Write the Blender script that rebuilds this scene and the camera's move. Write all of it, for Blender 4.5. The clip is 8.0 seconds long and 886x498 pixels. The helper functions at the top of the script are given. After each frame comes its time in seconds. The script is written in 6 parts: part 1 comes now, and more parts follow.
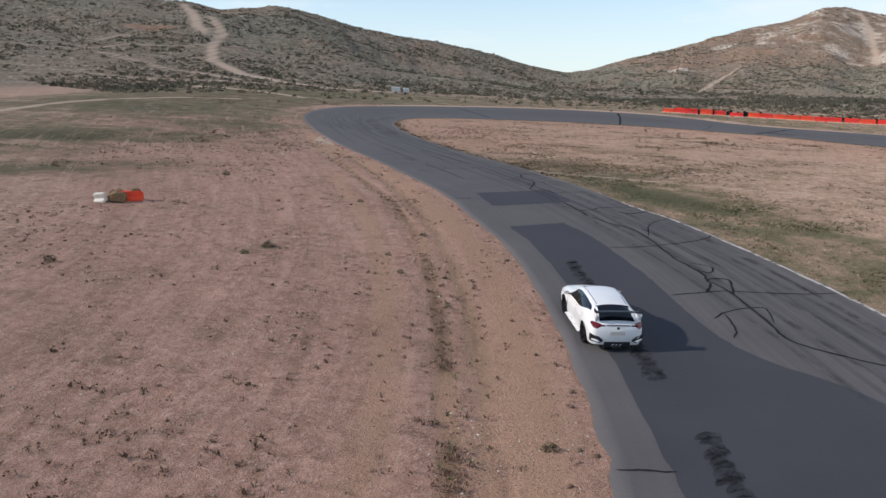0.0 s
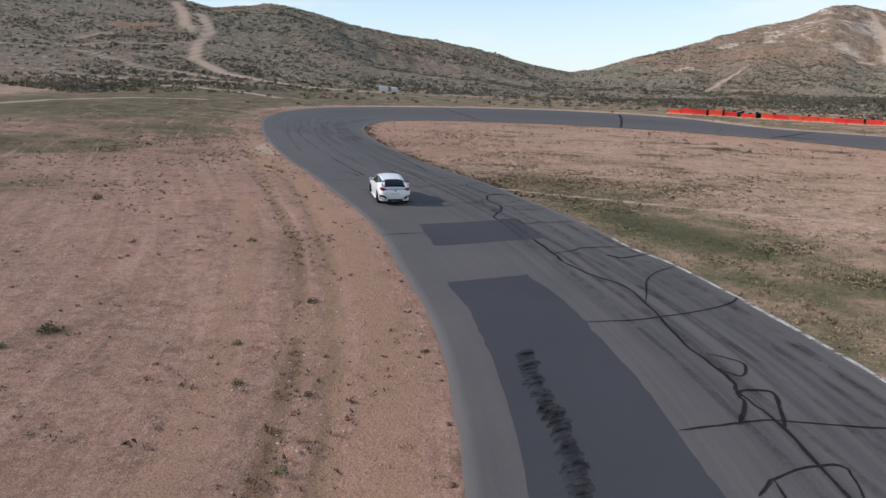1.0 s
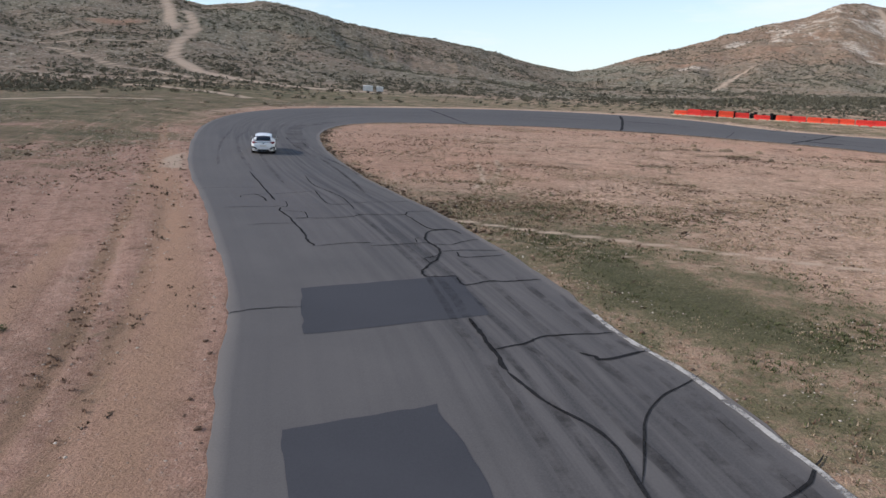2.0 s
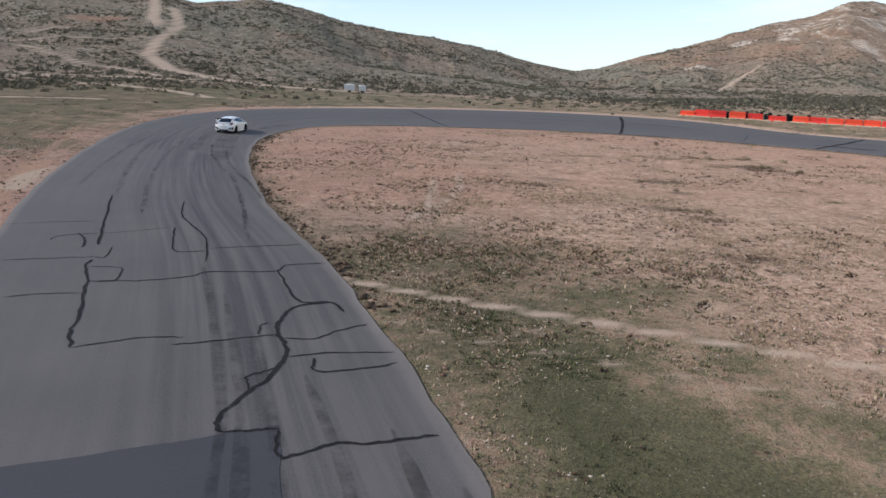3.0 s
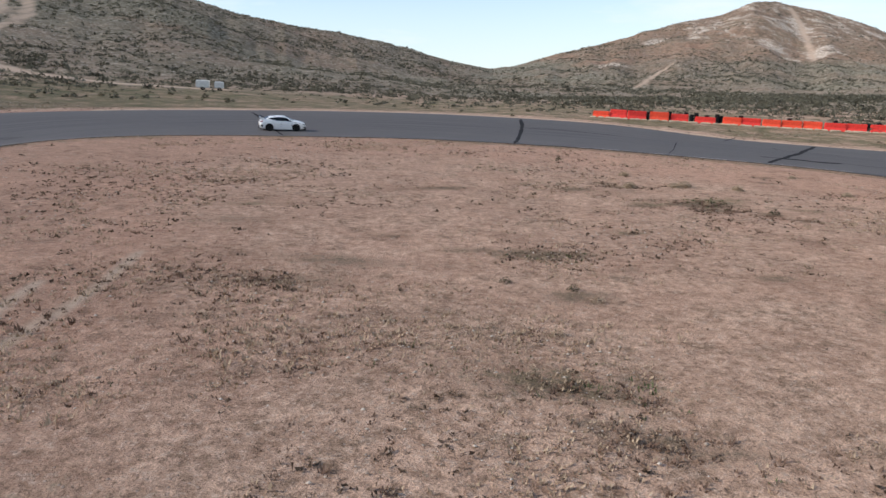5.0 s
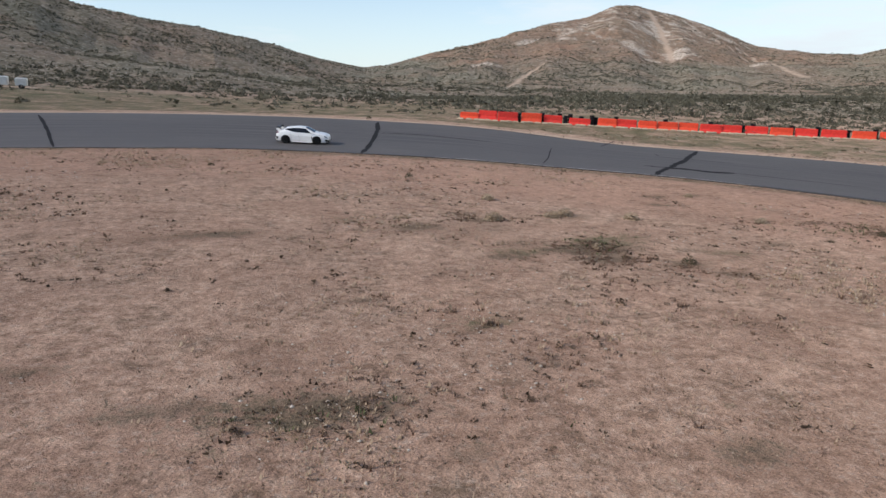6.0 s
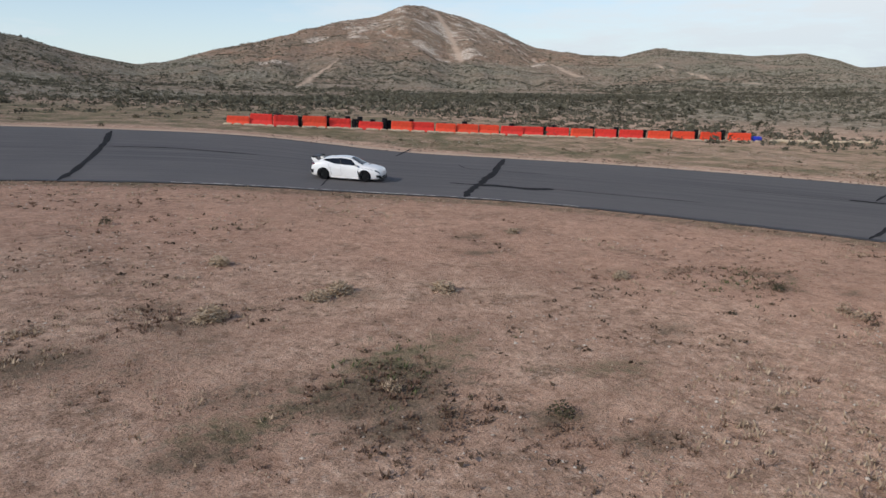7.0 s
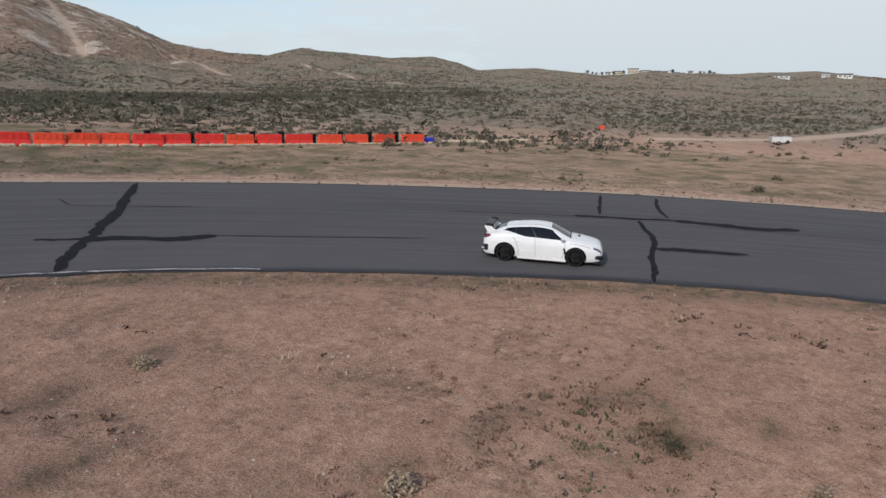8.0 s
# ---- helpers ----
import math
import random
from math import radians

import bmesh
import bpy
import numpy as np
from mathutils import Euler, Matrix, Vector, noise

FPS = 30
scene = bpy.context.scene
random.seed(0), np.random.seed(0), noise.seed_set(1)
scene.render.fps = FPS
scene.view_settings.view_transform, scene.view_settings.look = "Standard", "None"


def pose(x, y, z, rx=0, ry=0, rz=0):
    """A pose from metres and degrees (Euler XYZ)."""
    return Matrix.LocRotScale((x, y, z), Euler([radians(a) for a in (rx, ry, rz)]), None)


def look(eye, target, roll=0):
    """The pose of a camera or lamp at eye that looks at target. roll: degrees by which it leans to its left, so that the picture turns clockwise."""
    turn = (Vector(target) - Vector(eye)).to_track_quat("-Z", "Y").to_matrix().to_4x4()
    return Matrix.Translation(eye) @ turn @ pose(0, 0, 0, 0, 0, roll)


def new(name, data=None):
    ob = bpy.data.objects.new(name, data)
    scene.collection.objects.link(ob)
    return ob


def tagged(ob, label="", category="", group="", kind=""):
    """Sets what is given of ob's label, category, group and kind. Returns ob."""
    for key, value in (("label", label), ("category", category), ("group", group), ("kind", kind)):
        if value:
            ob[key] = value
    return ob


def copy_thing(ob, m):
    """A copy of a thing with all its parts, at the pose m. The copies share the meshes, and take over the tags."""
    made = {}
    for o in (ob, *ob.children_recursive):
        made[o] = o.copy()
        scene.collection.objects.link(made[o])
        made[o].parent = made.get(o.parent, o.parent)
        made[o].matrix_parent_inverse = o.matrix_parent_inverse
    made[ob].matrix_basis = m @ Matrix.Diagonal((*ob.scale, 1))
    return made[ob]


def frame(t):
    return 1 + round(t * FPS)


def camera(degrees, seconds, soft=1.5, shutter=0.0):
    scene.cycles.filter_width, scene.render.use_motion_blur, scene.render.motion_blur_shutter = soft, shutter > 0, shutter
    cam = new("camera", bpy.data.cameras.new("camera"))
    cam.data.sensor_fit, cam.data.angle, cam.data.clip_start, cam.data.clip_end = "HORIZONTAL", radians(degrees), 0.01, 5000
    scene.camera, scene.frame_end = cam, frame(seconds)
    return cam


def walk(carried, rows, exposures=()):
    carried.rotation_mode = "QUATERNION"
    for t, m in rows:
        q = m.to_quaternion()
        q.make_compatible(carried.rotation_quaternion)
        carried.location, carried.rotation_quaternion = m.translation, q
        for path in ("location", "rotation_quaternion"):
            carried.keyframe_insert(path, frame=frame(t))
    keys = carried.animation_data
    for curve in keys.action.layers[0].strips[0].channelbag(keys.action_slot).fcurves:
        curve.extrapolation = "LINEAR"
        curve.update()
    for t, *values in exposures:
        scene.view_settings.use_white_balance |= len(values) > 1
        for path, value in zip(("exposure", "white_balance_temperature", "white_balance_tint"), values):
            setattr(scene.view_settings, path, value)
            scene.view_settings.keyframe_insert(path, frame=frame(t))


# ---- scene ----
cam = camera(65.24, 8.0)
PATH = [
    (0, 0.000, -0.000, 6.600, -12.82, -0.15, 0.00),
    (0.5, 1.877, 5.819, 6.518, -12.79, -0.06, 0.25),
    (1, 3.689, 11.739, 6.543, -12.83, -0.11, 0.42),
    (2.5, 9.032, 30.240, 6.240, -12.80, -0.08, 0.94),
    (3, 10.807, 36.236, 6.135, -12.79, -0.05, 1.08),
    (3.5, 12.621, 42.100, 6.074, -12.82, 0.03, 0.76),
    (4, 14.577, 48.075, 6.005, -12.83, 0.19, -0.34),
    (5.5, 21.295, 66.063, 5.803, -12.93, -0.10, -9.44),
    (6, 23.950, 71.989, 5.771, -12.93, -0.11, -15.02),
    (6.5, 27.041, 77.912, 5.758, -12.96, -0.05, -21.94),
    (7, 30.447, 83.726, 5.766, -12.98, -0.04, -31.40),
    (7.5, 34.557, 89.291, 5.731, -12.99, 0.03, -43.49),
    (8, 39.687, 94.626, 5.578, -12.98, -0.20, -59.20),
]
walk(cam, [(t, pose(x, y, z, 90 + pitch, roll, yaw)) for t, x, y, z, pitch, roll, yaw in PATH],
     exposures=[(0, 0.42), (1, 0.45), (2.5, 0.55), (3.5, 0.62), (4.2, 0.6), (5.5, 0.45), (6, 0.38), (7, 0.18), (8, 0.04)])
# ---------------------------------------------------------------- light
SUN_AZ, SUN_EL = 96.0, 31.0          # compass of the sun, counted from +y towards -x, and its height
world = bpy.data.worlds.new("sky")
scene.world = world
world.use_nodes = True
wn = world.node_tree
wn.nodes.clear()
w_out = wn.nodes.new("ShaderNodeOutputWorld")
w_bg = wn.nodes.new("ShaderNodeBackground")
w_sky = wn.nodes.new("ShaderNodeTexSky")
w_sky.sky_type = "NISHITA"
w_sky.sun_disc = False
w_sky.sun_elevation = radians(SUN_EL)
w_sky.sun_rotation = radians(-SUN_AZ)
w_sky.altitude = 800
w_sky.air_density, w_sky.dust_density, w_sky.ozone_density = 1.0, 0.3, 2.0
w_bg.inputs["Strength"].default_value = 0.13
# thin high cloud, thickest to the east
w_co = wn.nodes.new("ShaderNodeTexCoord")
w_map = wn.nodes.new("ShaderNodeMapping")
w_map.inputs["Scale"].default_value = (1.6, 1.6, 9.0)
w_no = wn.nodes.new("ShaderNodeTexNoise")
w_no.inputs["Scale"].default_value = 2.2
w_no.inputs["Detail"].default_value = 6.0
w_no.inputs["Roughness"].default_value = 0.62
w_sep = wn.nodes.new("ShaderNodeSeparateXYZ")
w_east = wn.nodes.new("ShaderNodeMapRange")
w_east.inputs["From Min"].default_value, w_east.inputs["From Max"].default_value = 0.25, 0.95
w_east.inputs["To Min"].default_value, w_east.inputs["To Max"].default_value = -0.12, 0.30
w_add = wn.nodes.new("ShaderNodeMath")
w_rng = wn.nodes.new("ShaderNodeMapRange")
w_rng.inputs["From Min"].default_value, w_rng.inputs["From Max"].default_value = 0.46, 0.72
w_mix = wn.nodes.new("ShaderNodeMix")
w_mix.data_type = "RGBA"
w_mix.inputs["B"].default_value = (5.6, 5.9, 6.2, 1)
wn.links.new(w_co.outputs["Generated"], w_map.inputs["Vector"])
wn.links.new(w_map.outputs["Vector"], w_no.inputs["Vector"])
wn.links.new(w_co.outputs["Generated"], w_sep.inputs["Vector"])
wn.links.new(w_sep.outputs["X"], w_east.inputs["Value"])
wn.links.new(w_no.outputs["Fac"], w_add.inputs[0])
wn.links.new(w_east.outputs["Result"], w_add.inputs[1])
wn.links.new(w_add.outputs["Value"], w_rng.inputs["Value"])
wn.links.new(w_rng.outputs["Result"], w_mix.inputs["Factor"])
wn.links.new(w_sky.outputs["Color"], w_mix.inputs["A"])
# pale haze low over the horizon, all round
w_low = wn.nodes.new("ShaderNodeMapRange")
w_low.interpolation_type = "SMOOTHSTEP"
w_low.inputs["From Min"].default_value, w_low.inputs["From Max"].default_value = 0.26, -0.02
w_low.inputs["To Min"].default_value, w_low.inputs["To Max"].default_value = 0.0, 0.75
w_haze = wn.nodes.new("ShaderNodeMix")
w_haze.data_type = "RGBA"
w_haze.inputs["B"].default_value = (4.3, 4.95, 5.4, 1)
wn.links.new(w_sep.outputs["Z"], w_low.inputs["Value"])
wn.links.new(w_low.outputs["Result"], w_haze.inputs["Factor"])
wn.links.new(w_mix.outputs["Result"], w_haze.inputs["A"])
wn.links.new(w_haze.outputs["Result"], w_bg.inputs["Color"])
wn.links.new(w_bg.outputs["Background"], w_out.inputs["Surface"])

sun = new("sun", bpy.data.lights.new("sun", "SUN"))
sun.data.energy = 2.6
sun.data.angle = radians(1.5)
sun.data.color = (1.0, 0.93, 0.84)
_sa, _se = radians(SUN_AZ), radians(SUN_EL)
sun.matrix_world = look((0, 0, 60), (60 * math.sin(_sa) * math.cos(_se), -60 * math.cos(_sa) * math.cos(_se), 60 - 60 * math.sin(_se)))


# ---------------------------------------------------------------- materials
def shader(name, rough=0.8, metal=0.0, spec=0.3):
    m = bpy.data.materials.new(name)
    m.use_nodes = True
    b = m.node_tree.nodes["Principled BSDF"]
    b.inputs["Roughness"].default_value = rough
    b.inputs["Metallic"].default_value = metal
    b.inputs["Specular IOR Level"].default_value = spec
    return m, m.node_tree, b


def nd(nt, kind, **kw):
    n = nt.nodes.new(kind)
    for k, v in kw.items():
        n.inputs[k.replace("_", " ")].default_value = v
    return n


def wire(nt, a, b):
    nt.links.new(a, b)


def noise_tex(nt, vec, scale, detail=4.0, rough=0.6):
    n = nd(nt, "ShaderNodeTexNoise", Scale=scale, Detail=detail, Roughness=rough)
    wire(nt, vec, n.inputs["Vector"])
    return n.outputs["Fac"]


def ramp(nt, fac, lo, hi, a=0.0, b=1.0):
    n = nt.nodes.new("ShaderNodeMapRange")
    n.inputs["From Min"].default_value, n.inputs["From Max"].default_value = lo, hi
    n.inputs["To Min"].default_value, n.inputs["To Max"].default_value = a, b
    wire(nt, fac, n.inputs["Value"])
    return n.outputs["Result"]


def mixc(nt, fac, a, b, mode="MIX"):
    n = nt.nodes.new("ShaderNodeMix")
    n.data_type = "RGBA"
    n.blend_type = mode
    for val, key in ((fac, "Factor"), (a, "A"), (b, "B")):
        if isinstance(val, (int, float)):
            n.inputs[key].default_value = val
        elif isinstance(val, tuple):
            n.inputs[key].default_value = (*val, 1)
        else:
            wire(nt, val, n.inputs[key])
    return n.outputs["Result"]


def mth(nt, op, a, b=0.0):
    n = nt.nodes.new("ShaderNodeMath")
    n.operation = op
    for i, val in enumerate((a, b)):
        if isinstance(val, (int, float)):
            n.inputs[i].default_value = val
        else:
            wire(nt, val, n.inputs[i])
    return n.outputs["Value"]


def bump(nt, b, height, strength, dist):
    n = nd(nt, "ShaderNodeBump", Strength=strength, Distance=dist)
    wire(nt, height, n.inputs["Height"])
    wire(nt, n.outputs["Normal"], b.inputs["Normal"])


def attr(nt, name):
    n = nt.nodes.new("ShaderNodeAttribute")
    n.attribute_name = name
    return n.outputs["Fac"]


def pos(nt):
    return nt.nodes.new("ShaderNodeNewGeometry").outputs["Position"]


def simple(name, col, rough=0.6, metal=0.0, spec=0.3, vary=0.15, scale=6.0, bumpy=0.0):
    """A plain painted, moulded or worn surface with grain and stains at two scales."""
    m, nt, b = shader(name, rough, metal, spec)
    co = nt.nodes.new("ShaderNodeTexCoord").outputs["Object"]
    f1 = noise_tex(nt, co, scale, 5)
    f2 = noise_tex(nt, co, scale * 9, 3)
    f = mth(nt, "ADD", mth(nt, "MULTIPLY", f1, 0.7), mth(nt, "MULTIPLY", f2, 0.3))
    dark = tuple(c * (1 - vary) for c in col)
    light = tuple(min(1, c * (1 + vary)) for c in col)
    wire(nt, mixc(nt, ramp(nt, f, 0.35, 0.65), dark, light), b.inputs["Base Color"])
    wire(nt, ramp(nt, f1, 0.3, 0.7, max(0.02, rough - 0.08), min(1, rough + 0.08)), b.inputs["Roughness"])
    if bumpy:
        bump(nt, b, f2, bumpy, 0.02)
    return m


def ground_material():
    m, nt, b = shader("desert_ground", 0.95, 0, 0.15)
    b.inputs["Diffuse Roughness"].default_value = 0.45
    p = pos(nt)
    grass, dirt, far, fresh = attr(nt, "grass"), attr(nt, "dirt"), attr(nt, "far"), attr(nt, "rut")
    big = noise_tex(nt, p, 0.045, 5, 0.6)
    mid = noise_tex(nt, p, 0.32, 5, 0.65)
    fine = noise_tex(nt, p, 2.3, 6, 0.7)
    grain = noise_tex(nt, p, 11.0, 4, 0.75)
    straw = mixc(nt, ramp(nt, fine, 0.34, 0.66), (0.33, 0.203, 0.136), (0.73, 0.49, 0.352))
    clump = noise_tex(nt, p, 0.85, 6, 0.75)
    straw = mixc(nt, ramp(nt, clump, 0.52, 0.66, 0, 0.75), straw, (0.165, 0.112, 0.070))
    straw = mixc(nt, ramp(nt, mid, 0.56, 0.70, 0, 0.6), straw, (0.18, 0.128, 0.078))
    red = attr(nt, "red")
    soil = mixc(nt, red, mixc(nt, ramp(nt, fine, 0.32, 0.68), (0.36, 0.198, 0.132), (0.64, 0.395, 0.275)), mixc(nt, ramp(nt, fine, 0.32, 0.68), (0.36, 0.196, 0.138), (0.60, 0.362, 0.268)))
    soil = mixc(nt, ramp(nt, clump, 0.53, 0.65, 0, 0.7), soil, (0.205, 0.122, 0.082))
    soil = mixc(nt, ramp(nt, mid, 0.42, 0.7, 0, 0.4), soil, (0.40, 0.235, 0.165))
    dm = ramp(nt, mth(nt, "ADD", dirt, mth(nt, "MULTIPLY", mth(nt, "SUBTRACT", mid, 0.5), 0.9)), 0.25, 0.7)
    col = mixc(nt, dm, straw, soil)
    # whole stretches lie a little redder or greyer
    col = mixc(nt, ramp(nt, noise_tex(nt, p, 0.17, 5, 0.65), 0.44, 0.62, 0, 0.26), col, (0.255, 0.150, 0.100))
    # gritty surface: light and dark crumbs a hand wide
    grit = noise_tex(nt, p, 5.2, 5, 0.8)
    col = mixc(nt, mth(nt, "MULTIPLY", ramp(nt, grit, 0.53, 0.63, 0, 0.6), ramp(nt, dm, 0, 1, 1, 0.6)), col, (0.66, 0.50, 0.39))
    col = mixc(nt, mth(nt, "MULTIPLY", ramp(nt, grit, 0.47, 0.37, 0, 0.7), ramp(nt, dm, 0, 1, 1, 0.5)), col, (0.145, 0.092, 0.062))
    # low green growth in the damp places
    gsum = mth(nt, "ADD", grass, mth(nt, "MULTIPLY", mth(nt, "SUBTRACT", mid, 0.5), 1.5))
    gsum = mth(nt, "ADD", gsum, mth(nt, "MULTIPLY", mth(nt, "SUBTRACT", fine, 0.5), 1.3))
    gsum = mth(nt, "ADD", gsum, mth(nt, "MULTIPLY", mth(nt, "SUBTRACT", grit, 0.5), 1.0))
    green = mixc(nt, ramp(nt, grain, 0.35, 0.65), (0.072, 0.068, 0.032), (0.225, 0.195, 0.105))
    lush = mixc(nt, ramp(nt, grain, 0.35, 0.65), (0.030, 0.040, 0.016), (0.105, 0.108, 0.048))
    green = mixc(nt, ramp(nt, mth(nt, "ADD", grass, mth(nt, "SUBTRACT", mid, 0.5)), 0.72, 1.05), green, lush)
    col = mixc(nt, ramp(nt, gsum, 0.40, 0.80, 0, 0.92), col, green)
    # dark dead growth lying in patches
    wsum = mth(nt, "ADD", attr(nt, "weed"), mth(nt, "MULTIPLY", mth(nt, "SUBTRACT", fine, 0.5), 1.6))
    wsum = mth(nt, "ADD", wsum, mth(nt, "MULTIPLY", mth(nt, "SUBTRACT", grit, 0.5), 1.4))
    col = mixc(nt, ramp(nt, wsum, 0.35, 0.85, 0, 0.85), col, mixc(nt, ramp(nt, grain, 0.35, 0.65), (0.070, 0.054, 0.032), (0.205, 0.150, 0.098)))
    # old wheel lines that run along the track's outer side
    mpl = nt.nodes.new("ShaderNodeCombineXYZ")
    sepp = nt.nodes.new("ShaderNodeSeparateXYZ")
    wire(nt, p, sepp.inputs["Vector"])
    wire(nt, mth(nt, "MULTIPLY", attr(nt, "gap"), 1.5), mpl.inputs["X"])
    wire(nt, mth(nt, "MULTIPLY", sepp.outputs["Y"], 0.07), mpl.inputs["Y"])
    lanes = noise_tex(nt, mpl.outputs["Vector"], 1.0, 6, 0.75)
    col = mixc(nt, mth(nt, "MULTIPLY", ramp(nt, lanes, 0.50, 0.66, 0, 0.5), red), col, (0.275, 0.160, 0.108))
    col = mixc(nt, mth(nt, "MULTIPLY", ramp(nt, lanes, 0.46, 0.34, 0, 0.5), red), col, (0.60, 0.385, 0.285))
    # fresh tracked dirt
    col = mixc(nt, ramp(nt, mth(nt, "ADD", fresh, mth(nt, "MULTIPLY", mth(nt, "SUBTRACT", fine, 0.5), 0.6)), 0.3, 0.8), col, (0.455, 0.272, 0.178))
    # dead weeds and clods
    spots = mth(nt, "MULTIPLY", ramp(nt, grain, 0.57, 0.66), ramp(nt, clump, 0.42, 0.6))
    col = mixc(nt, mth(nt, "MULTIPLY", spots, 0.75), col, (0.095, 0.062, 0.042))
    col = mixc(nt, ramp(nt, big, 0.35, 0.68, 0, 0.35), col, mixc(nt, 0.5, col, (0.16, 0.115, 0.08)))
    col = mixc(nt, ramp(nt, attr(nt, "groove"), 0.25, 0.9, 0, 0.7), col, (0.15, 0.098, 0.062))
    # sand grains and straw bits, a finger wide
    speck = noise_tex(nt, p, 27.0, 4, 0.8)
    col = mixc(nt, 1.0, col, ramp(nt, speck, 0.36, 0.64, 0.68, 1.36), "MULTIPLY")
    # small stones
    vo = nd(nt, "ShaderNodeTexVoronoi", Scale=5.0)
    wire(nt, p, vo.inputs["Vector"])
    peb = mth(nt, "MULTIPLY", ramp(nt, vo.outputs["Distance"], 0.16, 0.10), ramp(nt, noise_tex(nt, p, 0.9, 2), 0.45, 0.6))
    col = mixc(nt, mth(nt, "MULTIPLY", peb, 0.7), col, (0.5, 0.4, 0.33))
    # hillsides: brown earth, rock bands and pale dry grass
    hn = noise_tex(nt, p, 0.013, 6, 0.62)
    hn2 = noise_tex(nt, p, 0.075, 6, 0.7)
    hill = mixc(nt, ramp(nt, hn, 0.4, 0.62), (0.225, 0.198, 0.140), (0.265, 0.185, 0.130))
    hill = mixc(nt, ramp(nt, hn2, 0.46, 0.66, 0, 0.5), hill, (0.150, 0.134, 0.092))
    rock = noise_tex(nt, p, 0.22, 6, 0.78)
    flint = noise_tex(nt, p, 0.75, 4, 0.75)
    stony = attr(nt, "stony")
    hill = mixc(nt, ramp(nt, rock, 0.50, 0.60, 0, 0.6), hill, (0.12, 0.100, 0.070))
    hill = mixc(nt, ramp(nt, rock, 0.46, 0.36, 0, 0.7), hill, (0.39, 0.31, 0.228))
    hill = mixc(nt, ramp(nt, flint, 0.56, 0.64, 0, 0.7), hill, (0.56, 0.49, 0.40))
    hill = mixc(nt, ramp(nt, flint, 0.44, 0.36, 0, 0.6), hill, (0.10, 0.082, 0.058))
    hill = mixc(nt, ramp(nt, mth(nt, "ADD", red, mth(nt, "SUBTRACT", hn2, 0.5)), 0.4, 0.8, 0, 0.65), hill, mixc(nt, ramp(nt, rock, 0.4, 0.6), (0.44, 0.240, 0.150), (0.27, 0.150, 0.098)))
    hill = mixc(nt, ramp(nt, stony, 0.1, 0.7, 0, 0.5), hill, mixc(nt, ramp(nt, rock, 0.42, 0.56), (0.36, 0.255, 0.182), (0.13, 0.094, 0.066)))
    # bare rock breaks through high on the slopes, in bands that run down the fall line
    crag = mth(nt, "ADD", stony, mth(nt, "MULTIPLY", mth(nt, "SUBTRACT", noise_tex(nt, p, 0.055, 7, 0.75), 0.5), 2.4))
    hill = mixc(nt, ramp(nt, crag, 0.58, 0.74, 0, 0.95), hill, mixc(nt, ramp(nt, flint, 0.42, 0.60), (0.74, 0.62, 0.50), (0.26, 0.20, 0.155)))
    col = mixc(nt, far, col, hill)
    trail = attr(nt, "trail")
    col = mixc(nt, ramp(nt, mth(nt, "ADD", trail, mth(nt, "MULTIPLY", mth(nt, "SUBTRACT", hn2, 0.5), 0.5)), 0.35, 0.7, 0, 0.9), col, (0.52, 0.385, 0.285))
    wire(nt, col, b.inputs["Base Color"])
    h = mth(nt, "ADD", mth(nt, "MULTIPLY", fine, 0.6), mth(nt, "MULTIPLY", grain, 0.4))
    h = mth(nt, "MULTIPLY", mth(nt, "ADD", h, mth(nt, "MULTIPLY", peb, 0.3)), mth(nt, "SUBTRACT", 1.0, far))
    h = mth(nt, "ADD", h, mth(nt, "MULTIPLY", mth(nt, "ADD", mth(nt, "MULTIPLY", hn2, 9.0), mth(nt, "MULTIPLY", rock, 5.0)), far))
    bump(nt, b, h, 1.0, 0.19)
    return m


def asphalt_material(name, base, dark, streaks=True):
    m, nt, b = shader(name, 0.9, 0, 0.2)
    uv = nt.nodes.new("ShaderNodeUVMap").outputs["UV"]
    p = pos(nt)
    mp = nd(nt, "ShaderNodeMapping", Scale=(0.05, 2.2, 1))
    wire(nt, uv, mp.inputs["Vector"])
    streak = noise_tex(nt, mp.outputs["Vector"], 1.0, 5, 0.6)
    mid = noise_tex(nt, p, 0.25, 5, 0.6)
    grain = noise_tex(nt, p, 22.0, 3, 0.7)
    speck = noise_tex(nt, p, 90.0, 2, 0.6)
    col = mixc(nt, ramp(nt, mid, 0.3, 0.7), tuple(c * 0.86 for c in base), tuple(c * 1.16 for c in base))
    if streaks:
        line = attr(nt, "rubber")
        k = mth(nt, "MULTIPLY", ramp(nt, streak, 0.40, 0.62), ramp(nt, line, 0.0, 1.0, 0.12, 0.9))
        col = mixc(nt, k, col, dark)
        edge = attr(nt, "edge")
        k2 = ramp(nt, mth(nt, "ADD", edge, mth(nt, "MULTIPLY", mth(nt, "SUBTRACT", noise_tex(nt, p, 1.6, 6, 0.75), 0.5), 2.2)), 0.80, 1.2, 0, 0.14)
        col = mixc(nt, k2, col, (0.185, 0.152, 0.13))
    col = mixc(nt, ramp(nt, grain, 0.3, 0.75, 0, 0.4), col, tuple(c * 1.5 for c in base))
    wire(nt, col, b.inputs["Base Color"])
    wire(nt, ramp(nt, mid, 0.3, 0.7, 0.82, 0.97), b.inputs["Roughness"])
    bump(nt, b, mth(nt, "ADD", grain, mth(nt, "MULTIPLY", speck, 0.6)), 0.35, 0.012)
    return m


